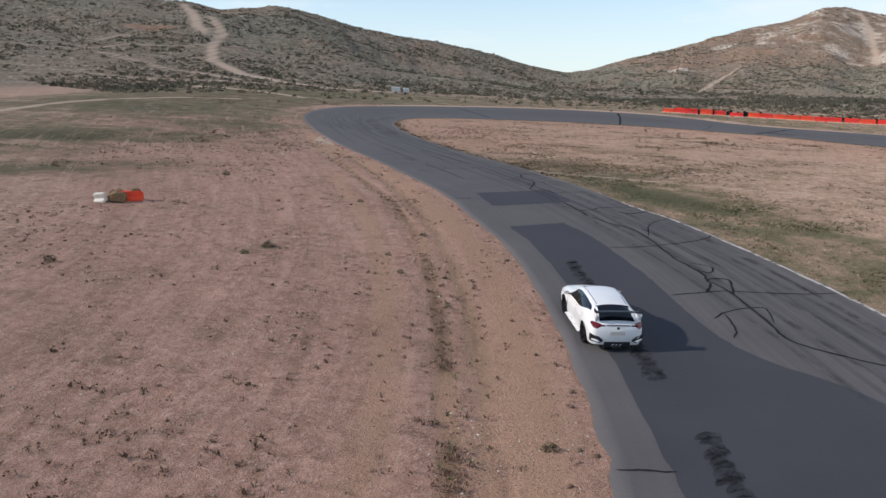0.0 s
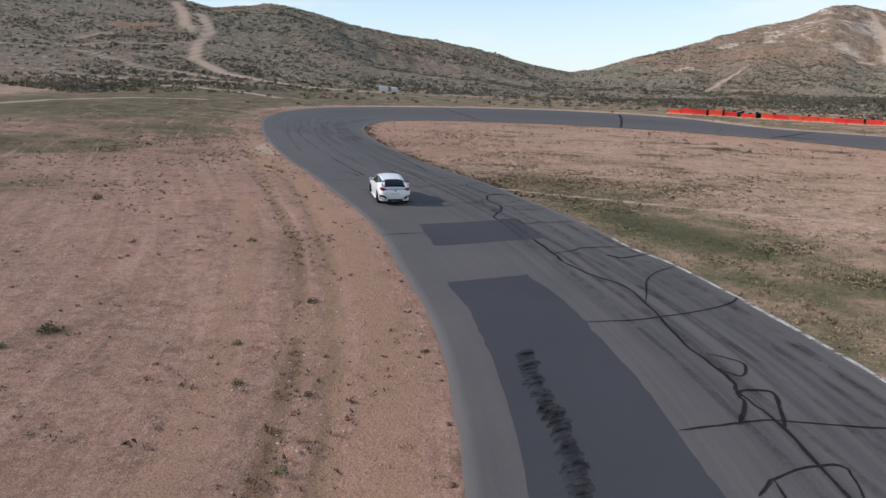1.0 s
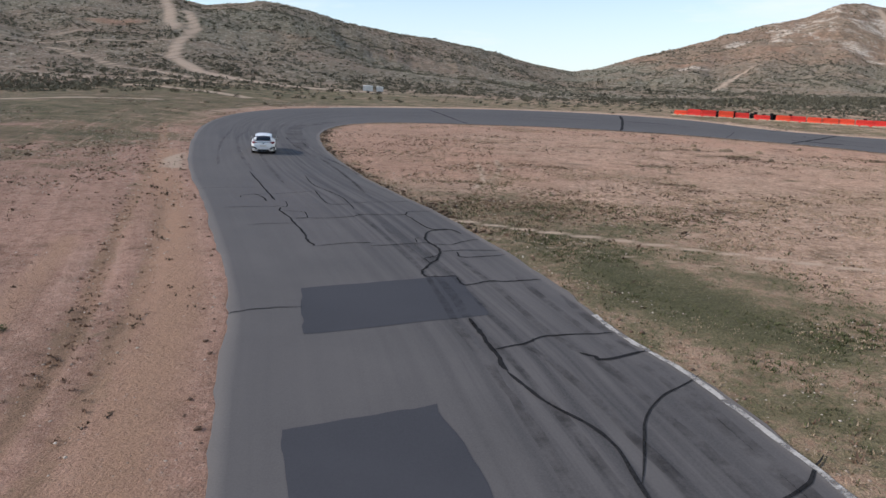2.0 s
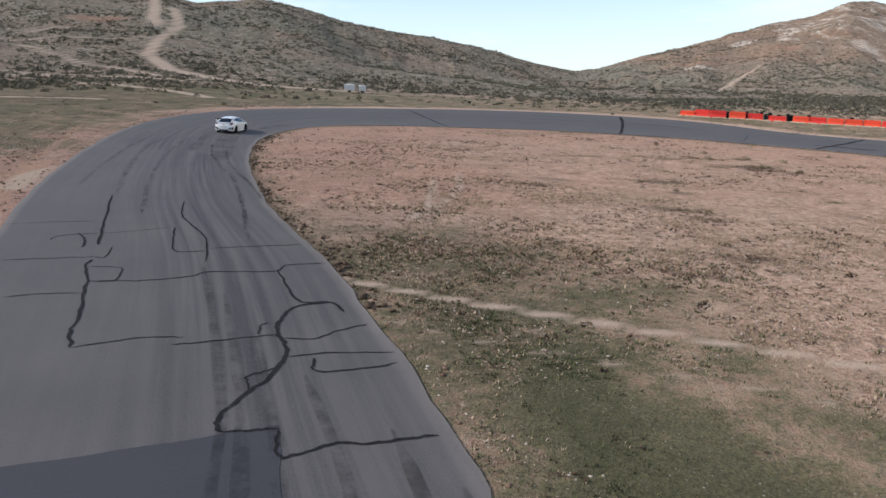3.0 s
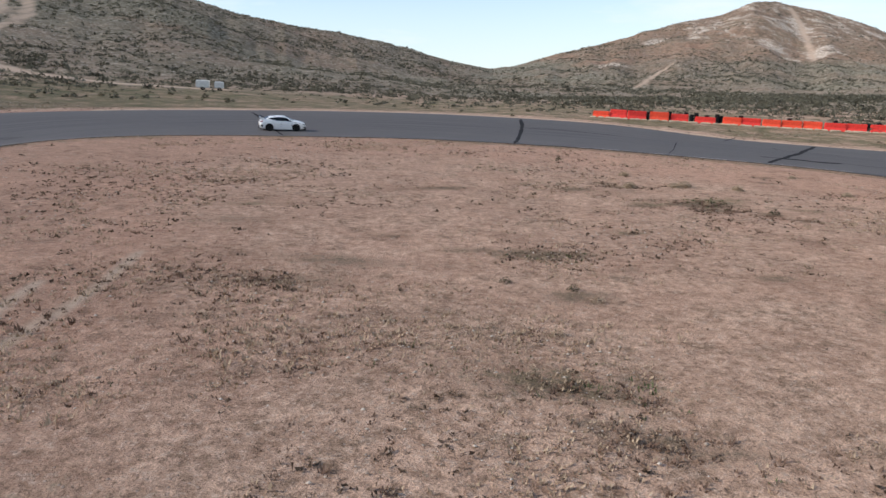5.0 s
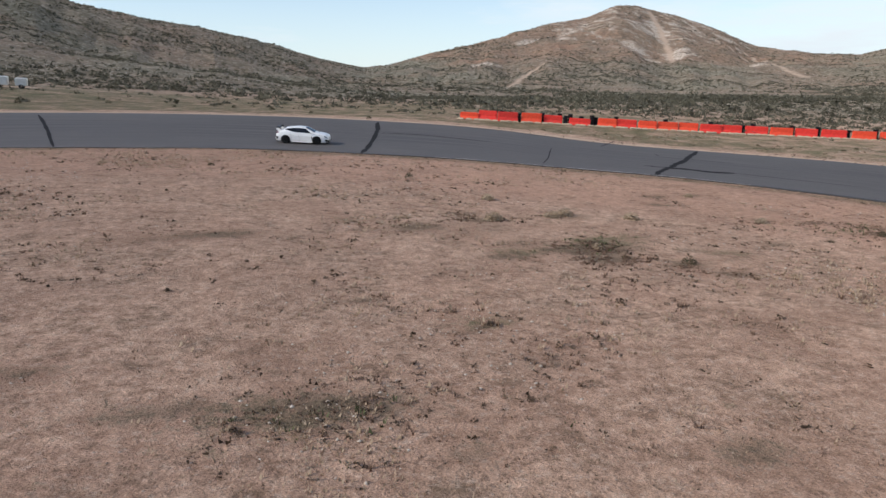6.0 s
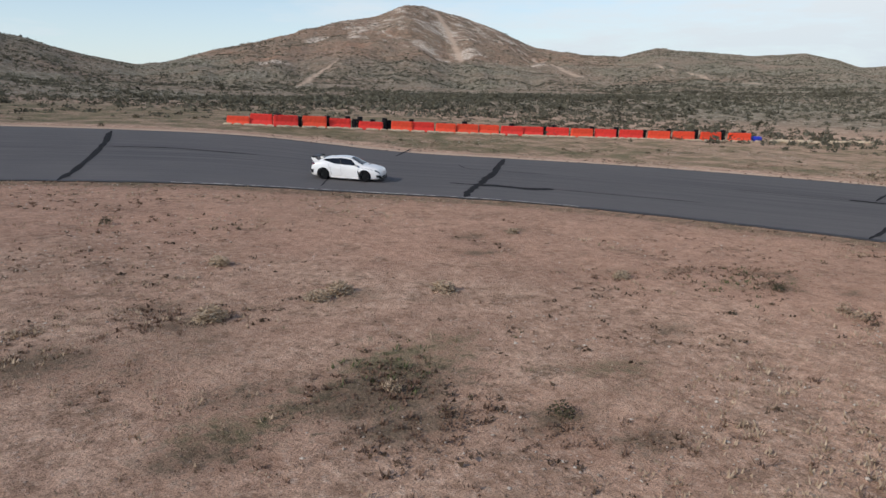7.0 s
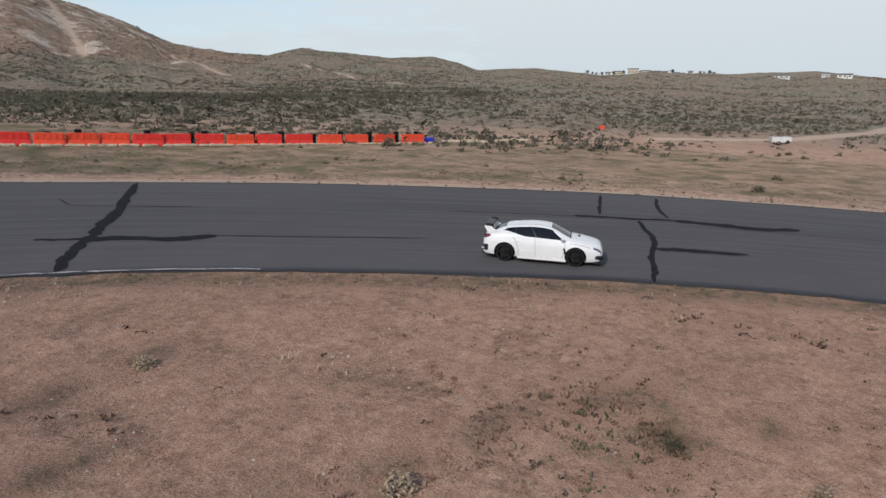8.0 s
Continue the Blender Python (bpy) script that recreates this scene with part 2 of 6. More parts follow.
def worn_material(name, col, rough, lo, hi, scale, top=1.0):
    """A film on the asphalt (rubber, paint, tar) worn through in places."""
    m, nt, b = shader(name, rough, 0, 0.08)
    p = pos(nt)
    f = noise_tex(nt, p, scale, 5, 0.65)
    g = noise_tex(nt, p, scale * 7, 3, 0.6)
    wire(nt, mixc(nt, g, tuple(c * 0.8 for c in col), tuple(c * 1.2 for c in col)), b.inputs["Base Color"])
    wire(nt, ramp(nt, mth(nt, "ADD", mth(nt, "MULTIPLY", f, 0.75), mth(nt, "MULTIPLY", g, 0.25)), lo, hi, 0.0, top), b.inputs["Alpha"])
    return m


def leaf_material(name, a, b2, clumps=0.0):
    m, nt, b = shader(name, 0.85, 0, 0.2)
    g = nt.nodes.new("ShaderNodeNewGeometry")
    n = noise_tex(nt, g.outputs["Position"], 3.0, 3)
    f = mth(nt, "ADD", mth(nt, "MULTIPLY", g.outputs["Random Per Island"], 0.75), mth(nt, "MULTIPLY", n, 0.25))
    if clumps:
        # plants differ from one another more than their leaves do
        k = noise_tex(nt, g.outputs["Position"], clumps, 2)
        k2 = noise_tex(nt, g.outputs["Position"], clumps * 0.05, 3)
        f = mth(nt, "ADD", mth(nt, "MULTIPLY", f, 0.4), mth(nt, "ADD", ramp(nt, k, 0.35, 0.65, 0, 0.4), ramp(nt, k2, 0.35, 0.65, 0, 0.2)))
    wire(nt, mixc(nt, f, a, b2), b.inputs["Base Color"])
    return m


M_GROUND = ground_material()
M_ROAD = asphalt_material("asphalt", (0.108, 0.098, 0.095), (0.044, 0.042, 0.044))
M_PATCH = asphalt_material("asphalt_new", (0.053, 0.052, 0.058), (0.03, 0.03, 0.03), False)
M_TAR = worn_material("crack_sealer", (0.024, 0.023, 0.024), 0.95, 0.16, 0.40, 1.4, 0.92)
M_SKID = worn_material("tyre_rubber_film", (0.014, 0.014, 0.015), 0.9, 0.42, 0.66, 1.1, 0.36)
M_SOOT = worn_material("tyre_scrub_film", (0.012, 0.012, 0.013), 0.9, 0.36, 0.68, 2.2, 0.62)
M_WEAR = worn_material("tyre_wear_film", (0.02, 0.02, 0.021), 0.92, 0.40, 0.72, 0.45, 0.38)
M_EDGE = worn_material("worn_edge_paint", (0.48, 0.44, 0.40), 0.8, 0.37, 0.54, 1.7)
M_SCRUB = leaf_material("desert_scrub", (0.030, 0.027, 0.018), (0.195, 0.178, 0.126), 0.35)
M_SHRUB = leaf_material("verge_shrub", (0.040, 0.036, 0.020), (0.110, 0.092, 0.052))
M_DRY = leaf_material("dry_grass", (0.22, 0.155, 0.10), (0.52, 0.39, 0.27))
M_GREEN = leaf_material("green_growth", (0.040, 0.050, 0.020), (0.150, 0.150, 0.072))
M_BLEACHED = leaf_material("bleached_straw", (0.30, 0.22, 0.14), (0.52, 0.40, 0.28))
M_STONE = leaf_material("pale_stone", (0.28, 0.21, 0.16), (0.66, 0.57, 0.48))
M_TURF = leaf_material("dark_turf", (0.036, 0.025, 0.016), (0.135, 0.088, 0.058))
M_CLOD = leaf_material("dark_clod", (0.10, 0.062, 0.042), (0.22, 0.135, 0.095))


# ---------------------------------------------------------------- the land
def smooth(a, b, x):
    t = np.clip((x - a) / (b - a), 0, 1)
    return t * t * (3 - 2 * t)


def lattice(ix, iy, seed):
    ix, iy = np.asarray(ix).astype(np.int64) & 0xFFFF, np.asarray(iy).astype(np.int64) & 0xFFFF
    n = (ix * 374761 + iy * 668265 + seed * 974711) & 0x7FFFFFFF
    n = ((n ^ (n >> 13)) * 1274126177) & 0x7FFFFFFF
    return ((n ^ (n >> 16)) & 0xFFFF) / 65535.0


def vnoise(x, y, seed=0):
    ix, iy = np.floor(x), np.floor(y)
    fx, fy = x - ix, y - iy
    fx, fy = fx * fx * (3 - 2 * fx), fy * fy * (3 - 2 * fy)
    a, b = lattice(ix, iy, seed), lattice(ix + 1, iy, seed)
    c, d = lattice(ix, iy + 1, seed), lattice(ix + 1, iy + 1, seed)
    return (a * (1 - fx) + b * fx) * (1 - fy) + (c * (1 - fx) + d * fx) * fy - 0.5


def fbm(x, y, scale, octaves, seed=0):
    out, amp = np.zeros_like(x), 1.0
    for k in range(octaves):
        out = out + amp * vnoise(x * scale * 2 ** k, y * scale * 2 ** k, seed + k)
        amp *= 0.5
    return out


SLOPE = (0.030, -1.835, 1.185, 0.370, -0.289, -0.256, -0.190, 0.258, 0.064, 0.187)


def soft_clip(v, lo, hi, w):
    return lo + w * np.logaddexp(0, (np.minimum(v, hi + 40 * w) - lo) / w) - w * np.logaddexp(0, (np.minimum(v, hi + 40 * w) - hi) / w)


def base_land(x, y):
    """The wide tilted shelf on which the circuit lies."""
    u = (soft_clip(x, -48, 112, 6) - 20) / 50
    v = (soft_clip(y, 0, 205, 6) - 70) / 50
    s = SLOPE
    z = s[0] + s[1] * u + s[2] * v + s[3] * u * u + s[4] * u * v + s[5] * v * v + s[6] * u ** 3 + s[7] * u * u * v + s[8] * u * v * v + s[9] * v ** 3
    z = z + 0.78 * np.exp(-0.5 * (((x - 37) / 26) ** 2 + ((y - 161) / 13) ** 2))
    return z - 0.33 * np.exp(-0.5 * (((x - 57) / 17) ** 2 + ((y - 103) / 13) ** 2)) - 0.72 * np.exp(-0.5 * (((x - 6) / 9) ** 2 + ((y - 23) / 13) ** 2)) - 0.25 * np.exp(-0.5 * (((x - 19) / 16) ** 2 + ((y - 130) / 9) ** 2)) - 0.25 * np.exp(-0.5 * (((x - 66) / 12) ** 2 + ((y - 137) / 8) ** 2))


# crest of the hills by compass (degrees from +y to -x), from the circuit's middle: distance and height
CREST_AZ = (-180, -130, -110, -89, -85, -79, -74, -70, -65, -60.5, -59, -57, -54, -51, -47, -44.5, -41.5, -38, -35, -32.5, -29.5, -27.8, -25.8, -22, -18, -14.7, -10.5, -8.8, -6, -3.5, -0.5, 3.7, 6.7, 10.7, 13.2, 17, 21.6, 24, 29.5, 45, 80, 130, 180)
CREST_H = (22, 26, 24, 25, 36, 32, 35, 31, 42, 36, 48, 57, 52, 56, 62, 49, 51, 59, 79, 91, 101, 99, 82, 70, 52, 41, 26, 23.5, 27, 32, 37, 43, 45, 50, 55, 59.5, 55.5, 60, 60, 62, 40, 25, 22)
FAR_AZ = (-180, -85, -70, -60, -50, -40, -30, -24, -12, 0, 15, 40, 100, 180)
FAR_R = (1300, 1300, 1300, 1200, 1100, 1000, 900, 800, 650, 480, 430, 430, 800, 1300)


def land(x, y):
    x, y = np.asarray(x, float), np.asarray(y, float)
    z0 = base_land(x, y)
    r = np.hypot(x - 20, y - 50)
    az = np.degrees(np.arctan2(-(x - 20), y - 50))
    crest, dist = np.interp(az, CREST_AZ, CREST_H), np.interp(az, FAR_AZ, FAR_R)
    start = np.interp(az, (-180, -60, -20, 0, 30, 180), (330, 260, 230, 165, 150, 330))
    s = np.clip((r - start) / (dist - start), 0, 1)
    p = np.interp(az, (-180, -75, -45, -30, -12, 5, 30, 180), (1.3, 1.5, 1.75, 2.3, 1.5, 1.35, 1.5, 1.3))
    rise = (crest - z0) * s ** p
    over = np.clip((r - dist) / 500, 0, 1)
    rise = rise * (1 - 0.75 * over)
    relief = smooth(0.04, 0.5, s) * (1 - 0.8 * smooth(0.8, 1.0, s))
    gully = np.abs(fbm(az * 0.35 + 7, r * 0.004, 1.0, 3, 5)) * np.interp(az, (-45, -20, -8, 20), (-8, -8, -2.5, -4))
    z = z0 + rise + relief * (fbm(x, y, 1 / 120.0, 4, 11) * 8 + gully + 1.5)
    z = z + smooth(0.02, 0.2, s) * fbm(x, y, 1 / 14.0, 3, 31) * 0.9
    z = z + relief * np.interp(az, (-50, -38, -22, -10), (0.4, 1, 1, 0.25)) * (np.abs(fbm(x, y, 1 / 60.0, 4, 41)) * -11 + 2.6)
    return z


# ---------------------------------------------------------------- the circuit's plan: outer and inner edge, station by station
STATIONS = (
    ((-16, -52), (-1, -58)), ((-4, -20), (11, -24)), ((1.2, -0.04), (16.47, -2.03)), ((3.68, 13.2), (17.3, 12.27)),
    ((4.1, 22.07), (16.85, 23.7)), ((3.5, 31.55), (15.75, 31.8)), ((1.62, 39.55), (13.75, 40.1)), ((0.55, 43.9), (12.35, 43.3)),
    ((-1.65, 49.8), (10.61, 49.04)), ((-5.61, 59.31), (6.4, 59.53)), ((-11.3, 72.6), (1.0, 71.0)), ((-17.2, 90.3), (-4.3, 86.8)),
    ((-21.0, 106.51), (-6.9, 100.21)), ((-21.65, 121.55), (-6.31, 112.08)), ((-17.78, 136.28), (-2.11, 120.5)), ((-8.24, 148.17), (5.6, 126.3)),
    ((4.39, 154.98), (13.31, 129.13)), ((19.49, 157.21), (21.76, 130.42)), ((35.09, 154.7), (30.44, 128.6)), ((49.39, 149.36), (39.09, 124.79)),
    ((59.4, 139.3), (46.75, 119.35)), ((67.3, 133.2), (53.25, 114.75)), ((74.2, 125.6), (58.05, 109.45)), ((80.6, 116.7), (61.75, 103.8)),
    ((86.1, 107.2), (64.1, 98.97)), ((89.5, 95.0), (65.7, 92.7)), ((91.09, 79.98), (67.32, 79.91)), ((90.0, 55.0), (67.0, 55.0)),
    ((84.22, 10.0), (62.0, 8.0)), ((76, -40), (54, -44)),
)


def glide(points, n):
    """Catmull-Rom through the points, n steps a span."""
    p = np.array(points, float)
    q = np.vstack([2 * p[0] - p[1], p, 2 * p[-1] - p[-2]])
    out = []
    for i in range(1, len(q) - 2):
        for k in range(n):
            t = k / n
            out.append(0.5 * (2 * q[i] + (q[i + 1] - q[i - 1]) * t + (2 * q[i - 1] - 5 * q[i] + 4 * q[i + 1] - q[i + 2]) * t * t + (3 * q[i] - q[i - 1] - 3 * q[i + 1] + q[i + 2]) * t ** 3))
    out.append(p[-1])
    return np.array(out)


OUTER = glide([s[0] for s in STATIONS], 12)
INNER = glide([s[1] for s in STATIONS], 12)


def edge_gap(x, y, line):
    """Distance to an edge line."""
    best = np.full(x.shape, 1e9)
    for a, b in zip(line[:-1], line[1:]):
        d = b - a
        t = np.clip(((x - a[0]) * d[0] + (y - a[1]) * d[1]) / (d @ d), 0, 1)
        best = np.minimum(best, np.hypot(x - a[0] - t * d[0], y - a[1] - t * d[1]))
    return best


def on_road(x, y):
    """True between the two edges."""
    ring = np.vstack([OUTER, INNER[::-1]])
    inside = np.zeros(x.shape, bool)
    for (x0, y0), (x1, y1) in zip(ring, np.roll(ring, -1, 0)):
        cross = ((y0 > y) != (y1 > y))
        with np.errstate(divide="ignore", invalid="ignore"):
            inside ^= cross & (x < (x1 - x0) * (y - y0) / (y1 - y0) + x0)
    return inside


LIFT = 0.05          # the asphalt stands proud of the earth


def road_z(x, y):
    return land(x, y) + LIFT


def mesh_of(name, verts, faces, mat, smooth_shade=False):
    me = bpy.data.meshes.new(name)
    me.from_pydata([tuple(v) for v in verts], [], [tuple(f) for f in faces])
    me.materials.append(mat)
    if smooth_shade:
        me.polygons.foreach_set("use_smooth", [True] * len(me.polygons))
    me.update()
    return me


def float_layer(me, name, values):
    a = me.attributes.new(name, "FLOAT", "POINT")
    a.data.foreach_set("value", np.asarray(values, np.float32))


def blobs(x, y, spots):
    out = np.zeros(x.shape)
    for cx, cy, rx, ry, turn, amount in spots:
        c, s = math.cos(radians(turn)), math.sin(radians(turn))
        u, v = ((x - cx) * c + (y - cy) * s) / rx, (-(x - cx) * s + (y - cy) * c) / ry
        out = np.maximum(out, amount * np.exp(-(u * u + v * v)))
    return out


def path_mask(x, y, line, half):
    g = edge_gap(x, y, np.array(line, float))
    return np.exp(-(g / half) ** 2)


def steps(*runs):
    out = []
    for a, b, d in runs:
        out += list(np.arange(a, b - 1e-6, d))
    return np.array(out + [runs[-1][1]])


WHEEL_TRACKS = ([(8.87, 68.06), (9.52, 69.69), (10.42, 73.26), (11.09, 78.72), (10.91, 83.1)], [(8.6, 67.6), (9.3, 70.7), (9.54, 74.04), (9.41, 79.74)])
FOOTPATH = [(6.2, 58.3), (8.8, 57.15), (11.8, 55.9), (16.05, 54.3), (19.36, 53.07), (22.8, 51.7), (34, 48)]
SIDE_PATH = [(8.2, 54.7), (10.7, 53.4), (14, 52.2), (19, 50.4)]
RUT = [(0.3, 10), (0.21, 13.0), (0.11, 17.7), (0.0, 21.75), (-0.45, 27.5), (-1.1, 33.3), (-2.7, 40.5), (-4.05, 44.65), (-7.1, 53.2), (-10.8, 64), (-17, 82), (-24, 100)]
HILL_PATHS = (([(-112, 350), (-94, 308), (-88, 274), (-76, 236), (-58, 207), (-45, 196), (-28, 192), (-10, 196)], 2.4, 0.9), ([(-88, 274), (-108, 262), (-140, 250)], 2.0, 0.6),
              ([(467, 816), (457, 780), (441, 744), (411, 688), (396, 657), (362, 597)], 4.5, 0.8), ([(478, 812), (495, 793), (519, 781), (541, 736), (481, 633), (437, 554), (425, 516)], 3.2, 0.85), ([(515, 754), (496, 707), (481, 633)], 3.0, 0.8),
              ([(211, 512), (191, 490), (139, 382)], 2.4, 0.8), ([(593, 591), (521, 513), (445, 417), (386, 329)], 2.6, 0.8), ([(-60, 168), (-40, 160), (-30, 152)], 2.0, 0.9),
              ([(-106, 313), (-120, 350), (-150, 422)], 3.0, 0.9), ([(-104, 312), (-100, 300)], 4.5, 0.75), ([(-130, 272), (-124, 284)], 3.5, 0.6), ([(-146, 238), (-113, 246), (-86, 215), (-56, 194)], 1.4, 0.8),
              ([(-54.4, 70), (-54.4, 86.6), (-56.2, 102.8), (-54.8, 113.7), (-46.6, 128.6), (-38.7, 133.3)], 1.3, 0.9), ([(-160, 225), (-120, 205), (-80, 190), (-40, 184)], 1.2, 0.6))


# patches of dark dead growth on the bare earth: place, half widths, turn, amount
WEEDS = ((22.5, 72.8, 2.4, 0.7, -15, 0.8), (23.8, 70.6, 2.2, 0.6, -20, 0.8), (22.4, 62.9, 1.3, 0.7, 0, 0.8), (19.9, 60.3, 1.2, 0.6, 0, 0.6), (22.2, 98.2, 2.2, 0.9, 10, 0.85), (36.2, 95.4, 2.3, 1.2, 10, 1.1), (36.0, 93.9, 1.4, 0.9, 0, 0.9),
         (26.6, 89.9, 1.0, 0.5, 0, 0.7), (24.7, 83.7, 2.3, 0.9, 0, 0.95), (29.8, 85.2, 0.8, 0.4, 0, 0.8), (31.7, 80.8, 1.0, 0.7, 0, 0.8), (27.0, 81.5, 0.7, 0.5, 0, 0.7), (19.2, 86.0, 1.3, 0.6, 0, 0.7), (35.9, 90.9, 1.0, 0.5, 0, 0.6),
         (38.4, 92.8, 1.1, 0.6, 0, 0.9), (39.4, 91.4, 1.0, 0.5, 0, 0.9), (40.9, 100.4, 1.2, 0.6, 15, 0.6), (38.4, 101.4, 1.5, 0.6, 20, 0.65), (30.3, 99.6, 1.5, 1.2, 0, 0.95), (33.5, 101.0, 1.5, 0.9, 0, 0.8), (33.0, 102.5, 1.2, 0.7, 0, 0.8), (32.2, 99.0, 3.5, 2.4, 20, 0.42),
         (44.7, 95.6, 0.9, 0.6, 0, 0.8), (31.0, 107.2, 1.5, 0.8, 0, 0.5), (33.5, 96.3, 1.4, 0.8, 0, 0.7), (32.3, 94.3, 1.2, 0.7, 0, 0.8), (40.5, 93.2, 1.0, 0.5, 0, 0.6), (49.1, 108.0, 1.0, 0.5, 0, 0.9), (46.4, 107.6, 1.3, 0.6, 20, 0.85), (53.2, 98.6, 2.2, 0.8, -30, 0.7),
         (52.0, 97.0, 1.1, 0.7, 0, 0.9), (50.5, 100.0, 1.5, 0.6, 0, 0.7), (48.8, 103.4, 1.0, 0.5, 0, 0.6), (44.9, 104.9, 1.2, 0.6, 0, 0.85), (53.4, 95.4, 1.0, 0.5, 0, 0.7), (48.1, 100.6, 1.4, 0.6, 0, 0.7), (24.5, 78.6, 1.2, 0.8, 0, 0.9), (21.8, 84.0, 1.6, 0.6, 0, 0.7),
         (20.2, 97.8, 1.2, 0.6, 0, 0.6), (17.5, 82.3, 2.5, 0.9, -15, 0.75), (15.8, 80.2, 2.6, 0.9, -10, 0.75), (23.0, 75.6, 1.0, 0.5, 0, 0.6), (13.0, 88.4, 2.0, 0.7, 0, 0.6), (9.8, 61.5, 7, 4.5, 120, 0.55), (11.5, 54.5, 5, 3, 110, 0.6), (7.4, 66.0, 5, 3.4, 115, 0.35))


def build_ground():
    gx = steps((-2200, -420, 60), (-420, -165, 6), (-165, -70, 3), (-70, -30, 1.1), (-30, -9, 0.55), (-9, 6, 0.28), (6, 24, 0.42), (24, 72, 0.55), (72, 132, 1.0), (132, 300, 3), (300, 640, 5), (640, 900, 9), (900, 1700, 20), (1700, 3200, 100))
    gy = steps((-1600, -100, 60), (-100, -12, 6), (-12, 8, 1.0), (8, 122, 0.55), (122, 206, 0.9), (206, 360, 2.6), (360, 480, 4), (480, 860, 5), (860, 900, 8), (900, 1500, 25), (1500, 3000, 100))
    X, Y = np.meshgrid(gx, gy)
    x, y = X.ravel(), Y.ravel()
    z = land(x, y)
    near = (x > -72) & (x < 134) & (y > -60) & (y < 208)
    go, gi, road = np.full(x.shape, 60.0), np.full(x.shape, 60.0), np.zeros(x.shape, bool)
    go[near], gi[near] = edge_gap(x[near], y[near], OUTER), edge_gap(x[near], y[near], INNER)
    road[near] = on_road(x[near], y[near])
    g = np.minimum(go, gi)
    lumps = fbm(x, y, 1 / 2.6, 3, 3) * 0.10 + fbm(x, y, 1 / 11.0, 2, 8) * 0.10
    z = z + np.where(road, -0.10 * smooth(0.2, 1.6, g), lumps * smooth(0.3, 3.5, g) + 0.015)
    ruts = [RUT,
            ((1.0, 12), (1.2, 20), (0.6, 29), (-1.3, 40), (-5.2, 53), (-9.6, 66))]
    rut = np.zeros(x.shape)
    for line in ruts:
        q = edge_gap(x[near], y[near], glide(line, 5))
        rut[near] = np.maximum(rut[near], np.exp(-(q / 0.5) ** 2))
    z = z - 0.12 * rut
    groove = np.zeros(x.shape)
    groove[near] = np.maximum(path_mask(x[near], y[near], glide(RUT, 5), 0.28), 0.75 * path_mask(x[near], y[near], glide(RUT, 5) + np.array([1.1, 0.3]), 0.22))
    groove = groove * np.clip(0.75 + 1.6 * fbm(x, y, 1 / 3.0, 3, 55), 0, 1) * np.interp(y, (0, 30, 60, 95), (1, 0.9, 0.6, 0))
    nx, ny = len(gx), len(gy)
    i = np.arange(nx * ny).reshape(ny, nx)
    faces = np.stack([i[:-1, :-1], i[:-1, 1:], i[1:, 1:], i[1:, :-1]], -1).reshape(-1, 4)
    me = bpy.data.meshes.new("ground")
    me.vertices.add(len(x))
    me.vertices.foreach_set("co", np.stack([x, y, z], -1).astype(np.float32).ravel())
    me.loops.add(faces.size)
    me.loops.foreach_set("vertex_index", faces.ravel().astype(np.int32))
    me.polygons.add(len(faces))
    me.polygons.foreach_set("loop_start", np.arange(0, faces.size, 4, dtype=np.int32))
    me.polygons.foreach_set("use_smooth", np.ones(len(faces), bool))
    me.update(calc_edges=True)
    me.materials.append(M_GROUND)
    outside = go < gi
    dirt = np.where(outside & (x < 30), 1.0 - smooth(12, 32, go) * 0.75, np.clip(1.15 - gi / 17.0, 0.12, 0.85) * smooth(62, 80, y) + 0.12 + 0.2 * smooth(66, 82, y))
    dirt = np.where(outside & (x >= 30), np.clip(1.0 - go / 4.0, 0, 1) * 0.9, dirt)
    dirt = np.where(outside & (y > np.interp(x, (-40, -20, 30), (92, 104, 128))) & (x < 30), np.clip(1.0 - go / 3.5, 0, 0.8), dirt)
    grass = blobs(x, y, [(15, 47, 10, 4.0, 118, 1.12), (13.4, 50.5, 3, 1.6, 118, 1.2), (16, 47, 13, 4.2, 118, 0.85), (19, 44, 8, 4, 118, 0.7), (18.5, 31, 9, 2.2, 100, 0.8), (-38, 66, 26, 13, 20, 0.9), (-37, 64, 15, 6, 15, 1.2), (-32, 46, 20, 5, 25, 0.9), (-26, 86, 14, 14, 0, 0.9), (-45, 105, 34, 32, 0, 0.95), (30, 88, 3, 0.9, 10, 0.5), (44, 88, 3.4, 1.1, -10, 0.55), (13, 92, 3, 0.8, 15, 0.45), (29, 101, 3, 0.8, 0, 0.4), (56, 90, 4, 1.2, 10, 0.5), (18, 67, 3, 0.7, -20, 0.45), (33, 77, 3, 0.9, 20, 0.5), (9.5, 60, 5, 4, 0, 0.5), (14, 51.5, 6, 3, 110, 1.0), (21, 64, 4, 1.5, 10, 0.5), (-60, 80, 30, 25, 0, 0.6),
                         (15, 51, 4, 2.5, 100, 0.9), (36, 96, 4, 1.2, 20, 0.55), (37, 96.5, 2.4, 1.5, 0, 0.8), (40.5, 94.5, 2.6, 1.0, -15, 0.6), (33, 95, 2.2, 0.8, 10, 0.55), (22.3, 73, 3.0, 1.0, -20, 0.6), (24.5, 83.5, 2.2, 1.2, 0, 0.6),
                         (52, 98, 3.0, 1.5, 0, 0.5), (-8, 30.9, 0.8, 0.6, 0, 1.0), (0.2, 15.5, 3, 0.45, 90, 0.8), (2.6, 18, 5, 0.7, 95, 0.5)])
